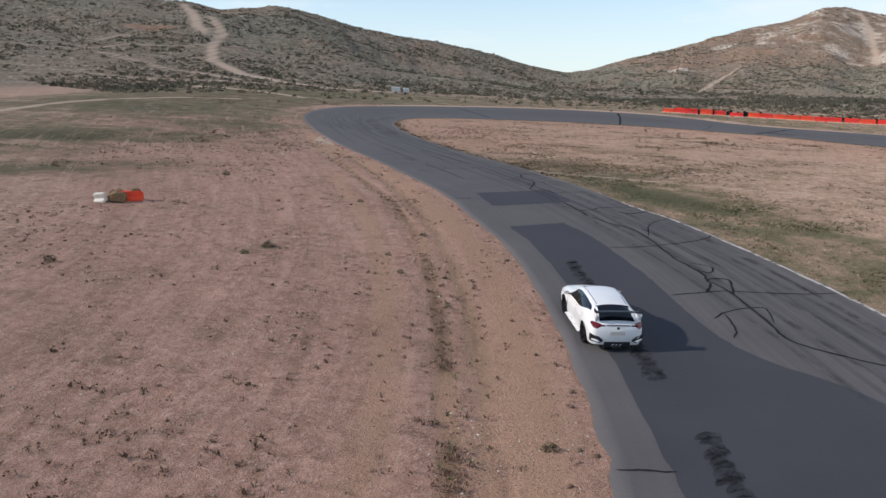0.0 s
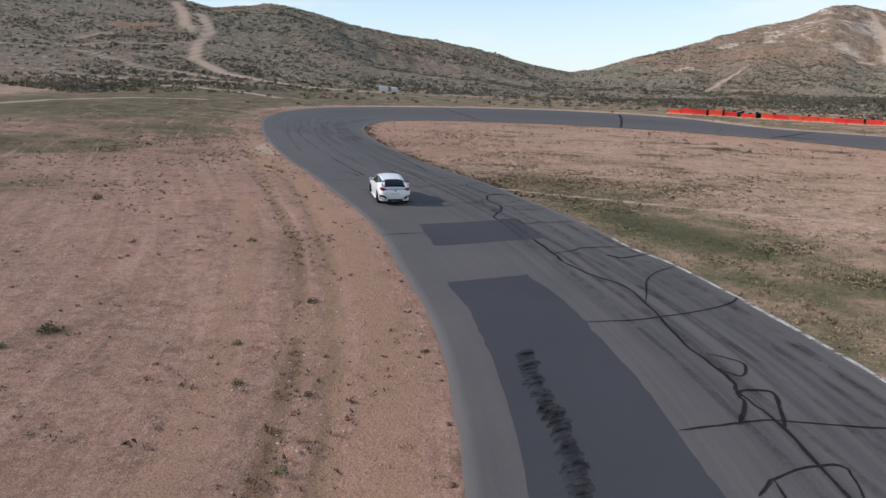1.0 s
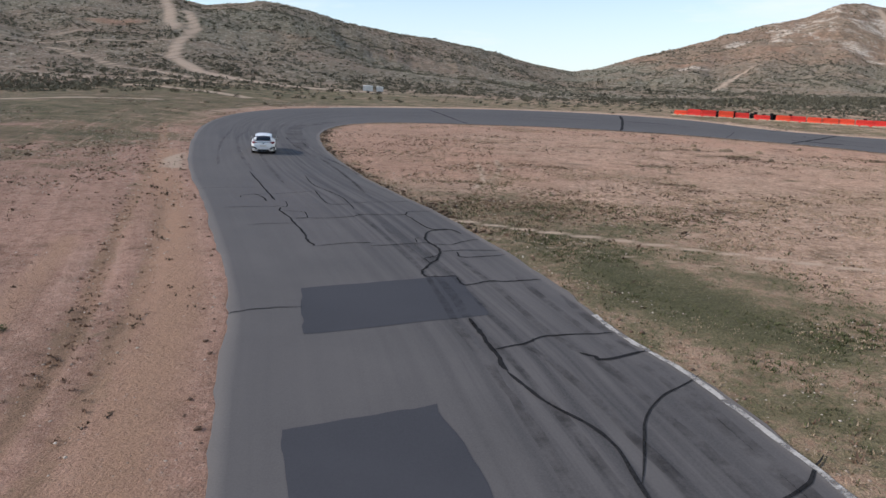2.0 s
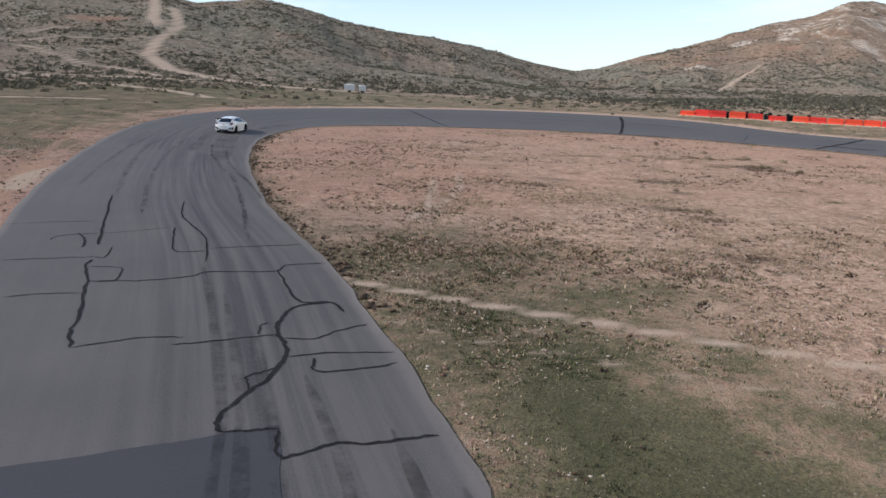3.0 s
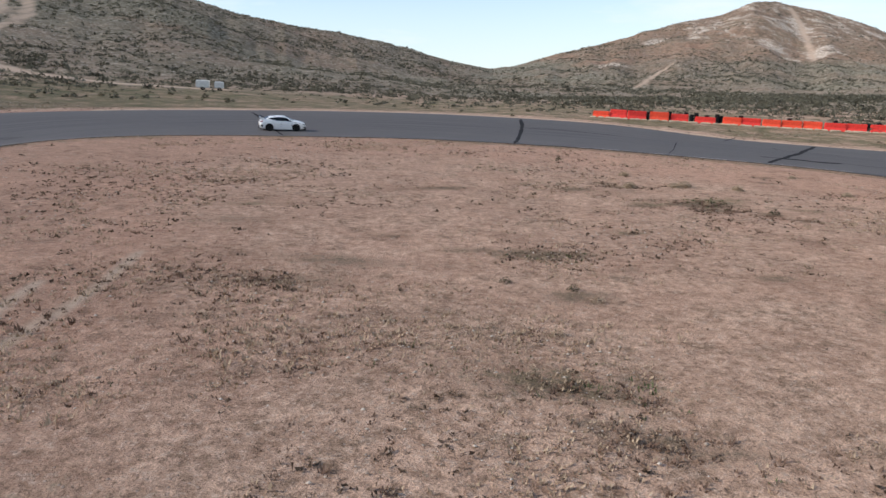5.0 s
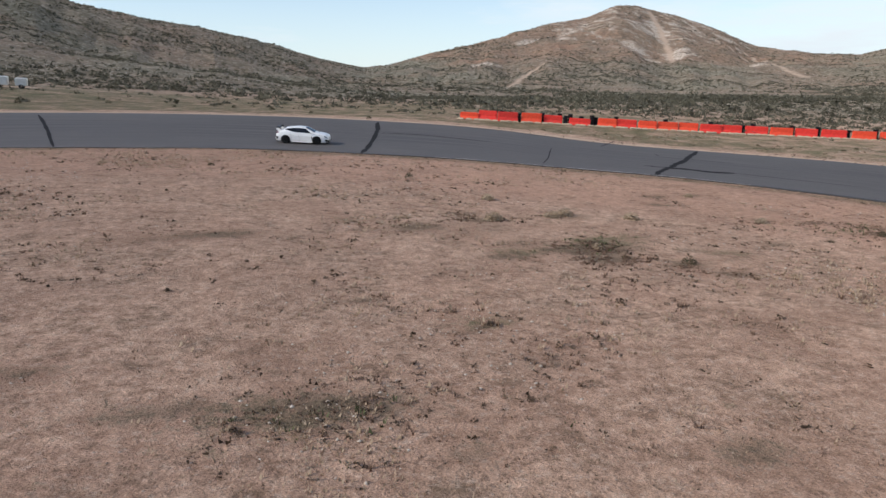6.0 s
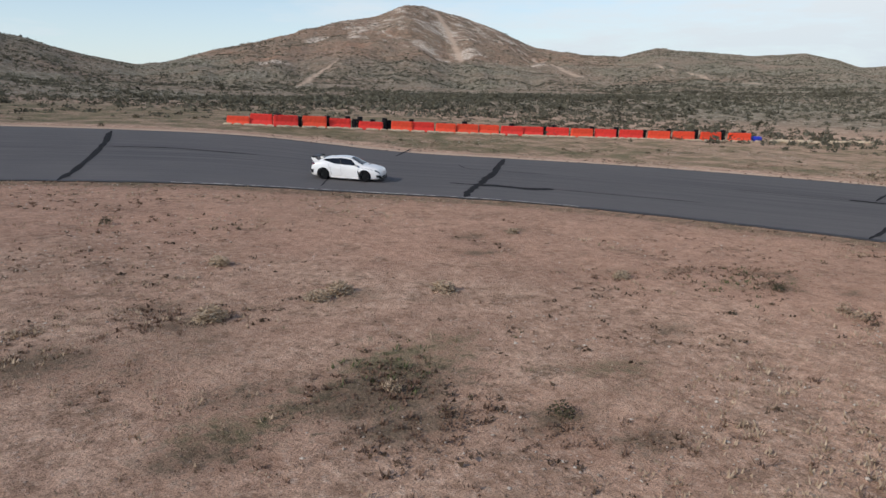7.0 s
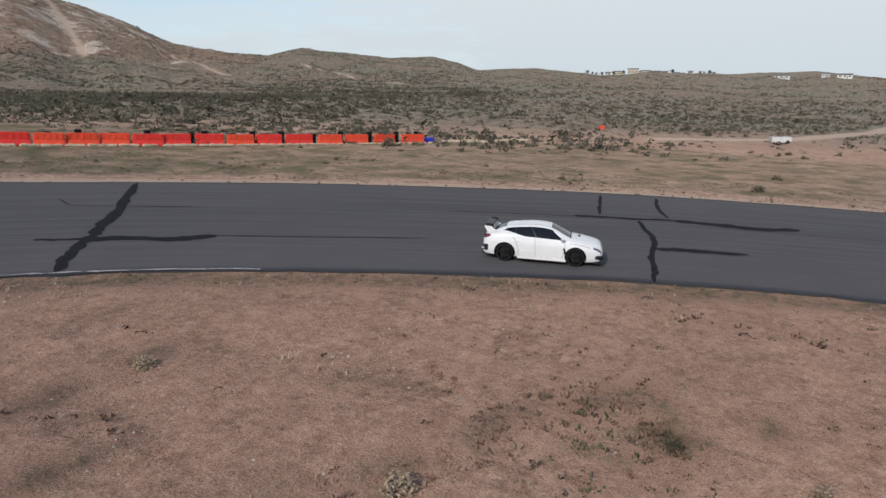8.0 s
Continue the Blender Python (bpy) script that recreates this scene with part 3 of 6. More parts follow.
    verge = np.where(outside & (y > np.interp(x, (0, 60), (95, 50))), smooth(2, 5, go) * (1 - smooth(38, 60, go)) * np.interp(x, (-60, 40, 70, 88, 105), (0.85, 0.7, 0.72, 0.62, 0.55)), 0)
    grass = np.maximum(grass, verge)
    grass = np.maximum(grass, np.where(outside & (x < 5), 0.66 * smooth(15, 27, go) * smooth(34, 50, y + 0.15 * x), 0))
    grass = np.maximum(grass, np.where(~outside & (y < 80) & (x < 40), 0.74 * (1 - smooth(6, 16, gi)) * (1 - smooth(58, 78, y)), 0))
    grass = np.maximum(grass, np.where(~outside & (gi < 2.4), 0.5 * (1 - smooth(0.9, 2.4, gi)), 0))
    grass = np.maximum(grass, np.where(rut > 0.45, rut * 0.7, 0))
    rut2 = np.where(outside & (x < 8) & (y < 80), np.exp(-((go - 1.6) / 1.3) ** 2) * 0.8, 0)
    rut2 = np.maximum(rut2, np.where(outside, path_mask(x, y, [(-2.0, 10), (-1.6, 17), (-2.3, 27.5), (-4.0, 37), (-8.0, 51)], 0.8), 0) * 0.7)
    trail = np.maximum(path_mask(x, y, FOOTPATH, 0.36) * 0.85, path_mask(x, y, SIDE_PATH, 0.3) * 0.6)
    for line in WHEEL_TRACKS:
        trail = np.maximum(trail, path_mask(x, y, line, 0.34) * 0.8)
    shoulder = np.where(outside & (y > 70) & (x > -14), np.exp(-((go - 1.0) / 1.1) ** 2) * 0.8, 0)
    trail = np.maximum(trail, shoulder)
    east = path_mask(x, y, [(148, 121), (163, 106), (205, 92), (260, 84)], 2.6)
    hillpath = path_mask(x, y, [(-94, 190), (-80, 187), (-66, 186), (-45, 190)], 1.6) * 0.8
    for line, half, k in HILL_PATHS:
        hillpath = np.maximum(hillpath, path_mask(x, y, line, half) * k)
    r = np.hypot(x - 20, y - 50)
    az = np.degrees(np.arctan2(-(x - 20), y - 50))
    far = np.clip(np.where(az > -15, smooth(130, 185, r), smooth(128, 175, r)), 0, 1) * np.clip(smooth(14, 34, go), 0, 1)
    red = np.where(outside & (x < 30) & (y < 150) & (r < 170), 1.0, 0.0) + blobs(x, y, [(340, 690, 60, 40, 40, 0.75), (180, 565, 40, 30, 0, 0.8), (277, 616, 34, 24, 30, 0.9), (250, 690, 50, 26, 20, 0.6), (113, 462, 22, 16, 0, 0.6), (-123, 304, 16, 9, 20, 0.95), (272, 612, 22, 15, 20, 1.0), (-60, 330, 40, 30, 0, 0.5), (-230, 420, 120, 60, 20, 0.6), (330, 700, 60, 40, 0, 0.7)])
    weed = blobs(x, y, WEEDS)
    crumb = np.where(~outside & (y > 56) & (y < 112) & (x < 12), np.exp(-(gi / 0.7) ** 2) * 0.95, 0)
    weed = np.maximum(weed, crumb)
    weed = np.maximum(weed, np.where(~outside & (x > 24) & (y > 84), 0.72 * np.exp(-((gi - 0.9) / 1.4) ** 2), 0))
    stony = blobs(x, y, [(359, 648, 34, 26, 45, 0.8), (383, 622, 30, 20, 45, 0.85), (445, 598, 46, 14, 55, 0.8), (511, 777, 40, 26, 40, 0.7), (176, 529, 26, 16, 30, 0.75), (278, 700, 34, 24, 30, 0.85), (342, 690, 40, 26, 40, 0.6), (393, 750, 40, 30, 40, 0.6), (-105, 340, 30, 12, 20, 0.5), (400, 740, 190, 120, 40, 0.5), (431, 745, 90, 70, 50, 0.75), (331, 610, 50, 40, 40, 0.6), (395, 636, 50, 36, 40, 0.7), (500, 760, 90, 50, 40, 0.5), (250, 690, 70, 40, 20, 0.5), (-30, 420, 120, 40, 0, 0.35), (560, 640, 140, 80, 0, 0.3)])
    stony = np.maximum(stony, 0.56 * smooth(24, 62, z) * smooth(-52, -44, az) * (1 - smooth(-24, -17, az)))
    red = np.maximum(red, 0.62 * smooth(12, 34, z) * smooth(-50, -42, az) * (1 - smooth(-14, -9, az)))
    for name, v in (("grass", grass), ("dirt", dirt), ("far", far), ("rut", np.maximum(rut * 0.75, rut2)), ("trail", np.maximum(np.maximum(trail, east), hillpath)), ("red", red), ("stony", stony), ("weed", weed), ("groove", groove), ("gap", np.minimum(go, 60))):
        float_layer(me, name, v)
    return tagged(new("ground", me), "bare pinkish desert earth with dry grass, rising to scrub-covered hills", "ground", kind="structure")


ground = build_ground()


# ---------------------------------------------------------------- the asphalt
def build_road():
    n, cols = len(OUTER), 28
    verts, uvs, rub, edg = [], [], [], []
    run = np.concatenate([[0], np.cumsum(np.hypot(*np.diff((OUTER + INNER) / 2, axis=0).T))])
    wob = fbm(run, run * 0 + 3, 0.8, 3, 50) * 0.22
    wob2 = fbm(run, run * 0 + 9, 0.8, 3, 70) * 0.22
    for k in range(n):
        w = INNER[k] - OUTER[k]
        width = np.hypot(*w)
        for j in range(cols + 1):
            t = j / cols
            q = OUTER[k] + w * t
            if j == 0:
                q = q + w / width * wob[k]
            if j == cols:
                q = q + w / width * wob2[k]
            verts.append([q[0], q[1], 0])
            uvs.append((run[k], t * width))
            rub.append(np.exp(-((t - 0.72) / 0.22) ** 2) if run[k] < 150 else np.exp(-((t - 0.45) / 0.35) ** 2) * 0.7)
            edg.append(max(0, 1 - min(t, 1 - t) * width / 0.45))
    verts = np.array(verts)
    verts[:, 2] = road_z(verts[:, 0], verts[:, 1])
    faces = []
    for k in range(n - 1):
        for j in range(cols):
            a = k * (cols + 1) + j
            faces.append((a, a + 1, a + cols + 2, a + cols + 1))
    # a skirt closes the broken edge down to the earth
    extra = []
    for side in (0, cols):
        first = len(verts) + len(extra)
        for k in range(n):
            v = verts[k * (cols + 1) + side].copy()
            v[2] -= 0.14
            extra.append(v)
        for k in range(n - 1):
            a, b = k * (cols + 1) + side, (k + 1) * (cols + 1) + side
            faces.append((a, b, first + k + 1, first + k))
    for v in extra:
        uvs.append((0, 0))
        rub.append(0)
        edg.append(1)
    me = mesh_of("road", np.vstack([verts, extra]), faces, M_ROAD, True)
    layer = me.uv_layers.new(name="UVMap")
    idx = np.zeros(len(me.loops), np.int32)
    me.loops.foreach_get("vertex_index", idx)
    layer.data.foreach_set("uv", np.array(uvs, np.float32)[idx].ravel())
    float_layer(me, "rubber", rub)
    float_layer(me, "edge", edg)
    return tagged(new("road", me), "worn grey asphalt race track curving round a dirt infield", "race track", kind="structure")


road = build_road()


def strip(name, line, width, mat, lift, parent, label="", taper=True, jitter=0.05, n=6, seed=0, uneven=0.35):
    """A thin film laid along a line on the asphalt, uneven in width."""
    c = glide(line, n) if len(line) > 2 else np.array([np.array(line[0]) + (np.array(line[1]) - np.array(line[0])) * t for t in np.linspace(0, 1, 14)])
    if jitter:
        c = c + np.stack([vnoise(np.arange(len(c)) * 0.8, np.full(len(c), seed + 0.5), seed), vnoise(np.arange(len(c)) * 0.8, np.full(len(c), seed + 7.5), seed)], -1) * jitter * 2
    d = np.gradient(c, axis=0)
    d /= np.maximum(1e-6, np.hypot(d[:, 0], d[:, 1]))[:, None]
    nrm = np.stack([-d[:, 1], d[:, 0]], -1)
    w = width * (1 + uneven * 2 * vnoise(np.arange(len(c)) * 0.7, np.full(len(c), seed * 1.7), seed + 3)) / 2
    if taper:
        e = np.minimum(np.arange(len(c)), np.arange(len(c))[::-1]) / 2.0
        w = w * np.clip(0.25 + e, 0, 1)
    L, R = c + nrm * w[:, None], c - nrm * w[:, None]
    k = max(2, int(width / 0.5) + 1)
    rows = [L + (R - L) * (j / (k - 1)) for j in range(k)]
    v = np.concatenate(rows)
    v = np.column_stack([v, road_z(v[:, 0], v[:, 1]) + lift])
    m = len(c)
    faces = [(j * m + i, j * m + i + 1, (j + 1) * m + i + 1, (j + 1) * m + i) for j in range(k - 1) for i in range(m - 1)]
    ob = new(name, mesh_of(name, v, faces, mat))
    ob.parent = parent
    if label:
        ob["label"] = label
    return ob


def slab(name, left, right, mat, lift, parent, label, tail):
    """A patch of newer asphalt between two edge lines, laid a little proud; tail: how its far side slants."""
    L = glide(left, 9) if len(left) > 2 else np.array([np.array(left[0]) * (1 - t) + np.array(left[1]) * t for t in np.linspace(0, 1, 14)])
    R = glide(right, 9) if len(right) > 2 else np.array([np.array(right[0]) * (1 - t) + np.array(right[1]) * t for t in np.linspace(0, 1, 14)])
    n, m = len(L), 12
    top = []
    for i in range(n):
        for j in range(m + 1):
            q = L[i] + (R[i] - L[i]) * (j / m)
            if i in (0, n - 1) or j in (0, m):
                q = q + np.array([vnoise(np.array(q[0] * 2), np.array(q[1] * 2), 4), vnoise(np.array(q[0] * 2), np.array(q[1] * 2), 14)]) * tail
            top.append(q)
    top = np.array(top)
    v = np.column_stack([top, road_z(top[:, 0], top[:, 1]) + lift])
    faces = [(i * (m + 1) + j, i * (m + 1) + j + 1, (i + 1) * (m + 1) + j + 1, (i + 1) * (m + 1) + j) for i in range(n - 1) for j in range(m)]
    me = mesh_of(name, v, faces, mat, True)
    me.uv_layers.new(name="UVMap")
    ob = new(name, me)
    ob.parent = parent
    ob["label"] = label
    return ob


slab("asphalt_patch", [(3.62, 37.53), (4.3, 35.38), (4.76, 32.7), (5.14, 29.66), (5.34, 26.69), (5.48, 20.45), (5.3, 14.41), (5.11, 9.31), (4.67, 1.97)], [(6.9, 38.9), (7.9, 36.2), (8.4, 33.9), (9.1, 29.6), (9.4, 25.5), (10.1, 21.6), (12.6, 17.5), (13.6, 9.27), (13.4, 1.98)], M_PATCH, 0.008, road, "long patch of newer darker asphalt", 0.12)
slab("asphalt_patch", [(2.23, 46.3), (3.09, 42.48)], [(7.39, 48.46), (8.49, 44.64)], M_PATCH, 0.008, road, "square patch of newer darker asphalt", 0.10)
CRACKS = (
    (0.101, ((8.7, 40.71), (9.6, 39.0), (10.63, 37.65), (11.0, 34.85), (11.18, 32.4), (11.67, 30.05), (11.6, 29.28), (11.96, 27.27), (12.02, 23.99), (12.03, 22.52), (13.24, 21.12), (14.72, 19.9))),
    (0.072, ((8.35, 34.06), (10.9, 34.57), (13.71, 35.84), (14.97, 37.21))),
    (0.058, ((13.69, 40.82), (11.89, 38.98), (10.97, 36.09))),
    (0.072, ((9.38, 27.29), (10.93, 27.66), (12.05, 27.76), (14.94, 27.33), (16.96, 27.49))),
    (0.072, ((10.17, 24.68), (10.98, 25.44), (12.49, 25.8), (12.22, 24.18))),
    (0.072, ((10.18, 22.79), (10.59, 23.81), (10.77, 25.25))),
    (0.058, ((4.01, 14.4), (5.41, 14.41))),
    (0.101, ((10.93, 27.56), (11.51, 28.6), (11.6, 29.28), (12.51, 29.19), (11.96, 27.27))),
    (0.072, ((11.61, 31.79), (12.44, 31.04), (12.07, 30.21), (11.54, 30.74))),
    (0.144, ((8.7, 40.71), (8.4, 41.99), (8.09, 43.18), (7.78, 44.25))),
    (0.079, ((8.4, 41.99), (9.42, 42.57), (10.02, 43.05), (12.2, 43.5))),
    (0.05, ((0.58, 43.73), (1.29, 44.22), (2.62, 44.63))),
    (0.115, ((10.75, 41.96), (11.15, 41.76), (11.35, 41.56), (12.67, 42.23))),
    (0.09, ((-1.44, 58.68), (-1.24, 57.84), (-0.43, 56.41), (0.04, 55.33), (0.87, 53.48), (1.18, 52.5), (1.69, 51.52))),
    (0.05, ((1.69, 51.52), (2.43, 51.98), (3.09, 52.33), (4.05, 52.48))),
    (0.045, ((-4.17, 58.07), (-2.86, 58.54), (-1.62, 58.95), (-1.17, 59.03), (-1.58, 60.4))),
    (0.04, ((-1.24, 57.84), (-0.15, 57.92), (0.15, 57.37), (0.29, 56.53), (-0.43, 56.41))),
    (0.045, ((-1.95, 54.61), (-1.14, 55.07), (-0.03, 55.32))),
    (0.06, ((-0.43, 56.41), (1.17, 56.71), (2.41, 57.37), (2.83, 57.91), (4.77, 58.28), (5.06, 59.07), (6.29, 59.51))),
    (0.05, ((3.89, 51.98), (4.56, 52.2), (5.41, 52.55), (6.28, 52.9))),
    (0.045, ((5.8, 52.85), (5.68, 53.39), (5.83, 53.69))),
    (0.085, ((4.86, 58.57), (5.59, 56.84), (6.06, 55.76), (6.42, 55.38), (7.17, 55.48), (7.71, 54.73))),
    (0.105, ((7.17, 55.48), (6.29, 55.03), (6.1, 54.15), (6.16, 53.28), (6.49, 52.52), (6.73, 51.95), (6.79, 51.53), (6.7, 50.38), (6.45, 49.79), (6.21, 48.94), (6.22, 48.47), (6.38, 48.13))),
    (0.07, ((6.38, 48.13), (6.9, 48.21), (7.47, 48.33))),
    (0.075, ((7.42, 48.32), (7.65, 47.42), (7.98, 47.48), (8.6, 47.89), (9.3, 47.94), (9.91, 48.15), (10.49, 48.31))),
    (0.05, ((6.45, 49.79), (6.2, 50.45), (6.5, 50.72), (6.75, 51.0))),
    (0.055, ((6.46, 52.67), (7.29, 52.76), (7.68, 53.29), (8.48, 53.9))),
    (0.06, ((6.74, 51.53), (7.8, 51.92), (9.29, 52.1))),
    (0.065, ((7.46, 51.6), (7.63, 50.91), (8.5, 51.04), (9.45, 51.5))),
    (0.07, ((-2.33, 69.18), (-1.52, 66.78), (-0.61, 64.94), (0.47, 63.36), (1.28, 61.9), (2.32, 59.03))),
    (0.06, ((-0.67, 63.81), (-0.02, 62.03), (0.75, 60.22), (1.82, 60.35))),
    (0.04, ((-4.08, 60.83), (-4.06, 61.59), (-2.32, 62.52), (-0.67, 63.81))),
    (0.05, ((1.71, 60.67), (3.11, 61.28), (4.43, 61.74), (4.92, 61.98))),
    (0.035, ((-7.2, 62.79), (-5.75, 63.57), (-4.09, 64.15))),
    (0.07, ((-3.68, 62.07), (-2.92, 61.07), (-2.51, 60.08))),
    (0.1, ((-6.14, 69.83), (-4.12, 65.11), (-2.6, 61.51), (-2.17, 60.5))),
    (0.297, ((2.79, 151.78), (4.86, 145.29), (6.75, 138.97), (9.69, 128.46))),
    (0.425, ((37.8, 152.65), (36.75, 147.07), (35.69, 141.74), (33.8, 133.95), (32.17, 127.96))),
    (0.297, ((35.99, 143.23), (41.16, 141.7), (46.44, 137.62))),
    (0.5, ((66.73, 132.82), (63.48, 129.06), (59.69, 124.7), (57.19, 122.1), (55.78, 120.46))),
    (0.42, ((55.95, 120.61), (54.46, 119.29), (53.21, 117.96), (51.76, 116.3))),
    (0.75, ((55.01, 120.17), (56.18, 119.42), (57.36, 117.89), (58.24, 117.45), (59.15, 117.15))),
    (0.35, ((53.88, 121.36), (54.6, 120.61), (55.54, 120.09))),
    (0.13, ((59.0, 117.31), (61.71, 114.01), (64.82, 110.36))),
    (0.1, ((60.14, 130.16), (59.42, 127.65), (60.59, 126.23), (63.38, 122.94))),
    (0.1, ((71.4, 113.29), (73.2, 110.45), (75.24, 107.04))),
    (0.5, ((75.08, 107.46), (75.73, 106.25), (76.33, 104.58), (77.27, 103.01), (77.46, 101.3))),
    (0.95, ((77.3, 102.72), (77.46, 101.3), (77.63, 99.65), (77.75, 98.32), (78.88, 96.72))),
    (0.2, ((83.97, 108.88), (80.53, 107.78), (76.46, 106.46))),
    (0.22, ((85.21, 105.6), (80.93, 104.37), (77.87, 103.09))),
    (0.24, ((75.89, 104.09), (73.93, 103.33), (72.03, 102.43), (70.5, 101.96), (68.89, 101.63), (67.75, 101.4), (65.84, 100.79), (63.68, 100.24))),
    (0.7, ((69.36, 101.74), (70.08, 100.13), (70.72, 98.07))),
    (0.101, ((51.21, 133.59), (47.43, 125.7), (45.45, 122.07))),
    (0.202, ((61.74, 140.75), (60.35, 139.2), (57.73, 136.11))),
)
for i, (w, line) in enumerate(CRACKS):
    strip("sealed_crack", line, w, M_TAR, 0.014, road, "black tar-sealed crack", seed=i, n=7, jitter=0.05 if w < 0.3 else 0.11)
SKIDS = ((0.2, ((2.2, 63.8), (0.4, 69.4), (-2.5, 76.7), (-6.8, 86.2), (-9.5, 94))), (0.2, ((1.4, 69.6), (-1.0, 75.4), (-4.2, 82.1), (-7, 90))),
         (0.25, ((-3, 66), (-6.5, 75), (-10, 86), (-12.6, 97))), (0.25, ((-6, 70), (-9.5, 79), (-13, 90), (-14.5, 100))), (0.22, ((-9, 72), (-13, 85), (-16, 98))), (1.6, ((-5.5, 84), (-9, 96), (-10.5, 106), (-8, 116))), (0.8, ((-9, 88), (-12, 100), (-12.5, 108))))


def scuffs(line, seed, width=0.75):
    """A hopping tyre's mark: overlapping slanted smears along a line."""
    c = glide(line, 12)
    run = np.concatenate([[0], np.cumsum(np.hypot(*np.diff(c, axis=0).T))])
    rnd = np.random.RandomState(seed)
    verts, faces = [], []
    s = 0.0
    while s < run[-1] - 0.4:
        at = np.array([np.interp(s, run, c[:, 0]), np.interp(s, run, c[:, 1])])
        on = np.array([np.interp(s + 0.4, run, c[:, 0]), np.interp(s + 0.4, run, c[:, 1])]) - at
        on /= np.hypot(*on)
        side = np.array([on[1], -on[0]])
        wide, long = width * rnd.uniform(0.6, 1.0), rnd.uniform(0.24, 0.46)
        at = at + side * rnd.uniform(-0.05, 0.05)
        m = 7
        for k in range(m):
            t = k / (m - 1)
            half = long * (0.35 + 0.65 * math.sin(math.pi * min(1, t * 0.9 + 0.1))) * rnd.uniform(0.75, 1.2) / 2
            mid = at + side * (t - 0.5) * wide + on * (0.30 * t * t)
            for e in (-1, 1):
                q = mid + on * half * e
                verts.append((q[0], q[1], float(road_z(q[0], q[1])) + 0.018 + 0.0006 * (len(faces) % 5)))
        b = len(verts) - 2 * m
        faces += [(b + 2 * k, b + 2 * k + 1, b + 2 * k + 3, b + 2 * k + 2) for k in range(m - 1)]
        s += rnd.uniform(0.16, 0.32)
    ob = new("tyre_mark", mesh_of("tyre_mark", verts, faces, M_SOOT))
    ob.parent = road
    ob["label"] = "dark row of scrubbed tyre smears"


scuffs([(6.0, 31.6), (6.15, 29.24), (6.4, 27.7), (6.5, 25.5), (6.5, 22.5), (6.45, 19.2)], 3)
scuffs([(6.8, 16.2), (6.56, 14.6), (6.4, 12.5), (6.3, 11.0)], 8)
for i, (w, line) in enumerate(SKIDS):
    strip("tyre_mark", line, w, M_WEAR if w > 0.5 else M_SKID, 0.018, road, "dark rubber tyre mark", seed=i + 20, n=9)
for i, off in enumerate((0.9, 1.5, 2.3, 3.1, 3.9, 4.8)):
    rows = [INNER[k] + (OUTER[k] - INNER[k]) / np.hypot(*(OUTER[k] - INNER[k])) * (off + 0.5 * math.sin(k * 0.05 + i)) for k in range(26 + 3 * i, 98 + 2 * i, 6)]
    strip("tyre_mark", rows, 0.26, M_SKID, 0.016, road, "dark rubber tyre mark", seed=i + 40, n=5)
# arcs of rubber through the bend
for i, line in enumerate(([(-4.24, 81.34), (-1.35, 74.31), (1.1, 67.42), (2.84, 62.2)], [(-3.69, 80.39), (-0.97, 75.29), (1.14, 70.5)])):
    strip("tyre_mark", line, 0.22, M_WEAR, 0.019, road, "dark rubber tyre mark", seed=60 + i, n=8)
strip("edge_line", [INNER[k] + (OUTER[k] - INNER[k]) * 0.012 for k in range(40, 90, 3)], 0.17, M_EDGE, 0.020, road, "worn pale edge line", seed=5, n=5, taper=False)
strip("edge_line", [INNER[k] + (OUTER[k] - INNER[k]) * 0.010 for k in range(226, 262, 3)], 0.17, M_EDGE, 0.020, road, "worn pale edge line", seed=6, n=5, taper=False)


# ---------------------------------------------------------------- helpers for things
def part(name, bm, mat, parent, label="", smooth_shade=False):
    me = bpy.data.meshes.new(name)
    bm.to_mesh(me)
    bm.free()
    me.materials.append(mat)
    if smooth_shade:
        me.polygons.foreach_set("use_smooth", [True] * len(me.polygons))
    ob = new(name, me)
    ob.parent = parent
    if label:
        ob["label"] = label
    return ob


def ground_pose(x, y, heading=0.0, dz=0.0, on=land):
    """A pose that stands on the land and leans with it; +x of the thing points along the heading."""
    e = 0.6
    gx = float(on(x + e, y) - on(x - e, y)) / (2 * e)
    gy = float(on(x, y + e) - on(x, y - e)) / (2 * e)
    up = Vector((-gx, -gy, 1)).normalized()
    f = Vector((-math.sin(radians(heading)), math.cos(radians(heading)), 0))
    f = (f - up * f.dot(up)).normalized()
    left = up.cross(f)
    m = Matrix((f, left, up)).transposed().to_4x4()
    m.translation = Vector((x, y, float(on(x, y)) + dz))
    return m


def ico(sub=1):
    if sub == 0:
        v = np.array([(1, 0, 0), (0, 1, 0), (-1, 0, 0), (0, -1, 0), (0, 0, 1), (0, 0, -1)], float)
        return v, np.array([(0, 1, 4), (1, 2, 4), (2, 3, 4), (3, 0, 4), (1, 0, 5), (2, 1, 5), (3, 2, 5), (0, 3, 5)])
    bm = bmesh.new()
    bmesh.ops.create_icosphere(bm, subdivisions=sub, radius=1.0)
    v = np.array([p.co[:] for p in bm.verts])
    f = np.array([[p.index for p in q.verts] for q in bm.faces])
    bm.free()
    return v, f


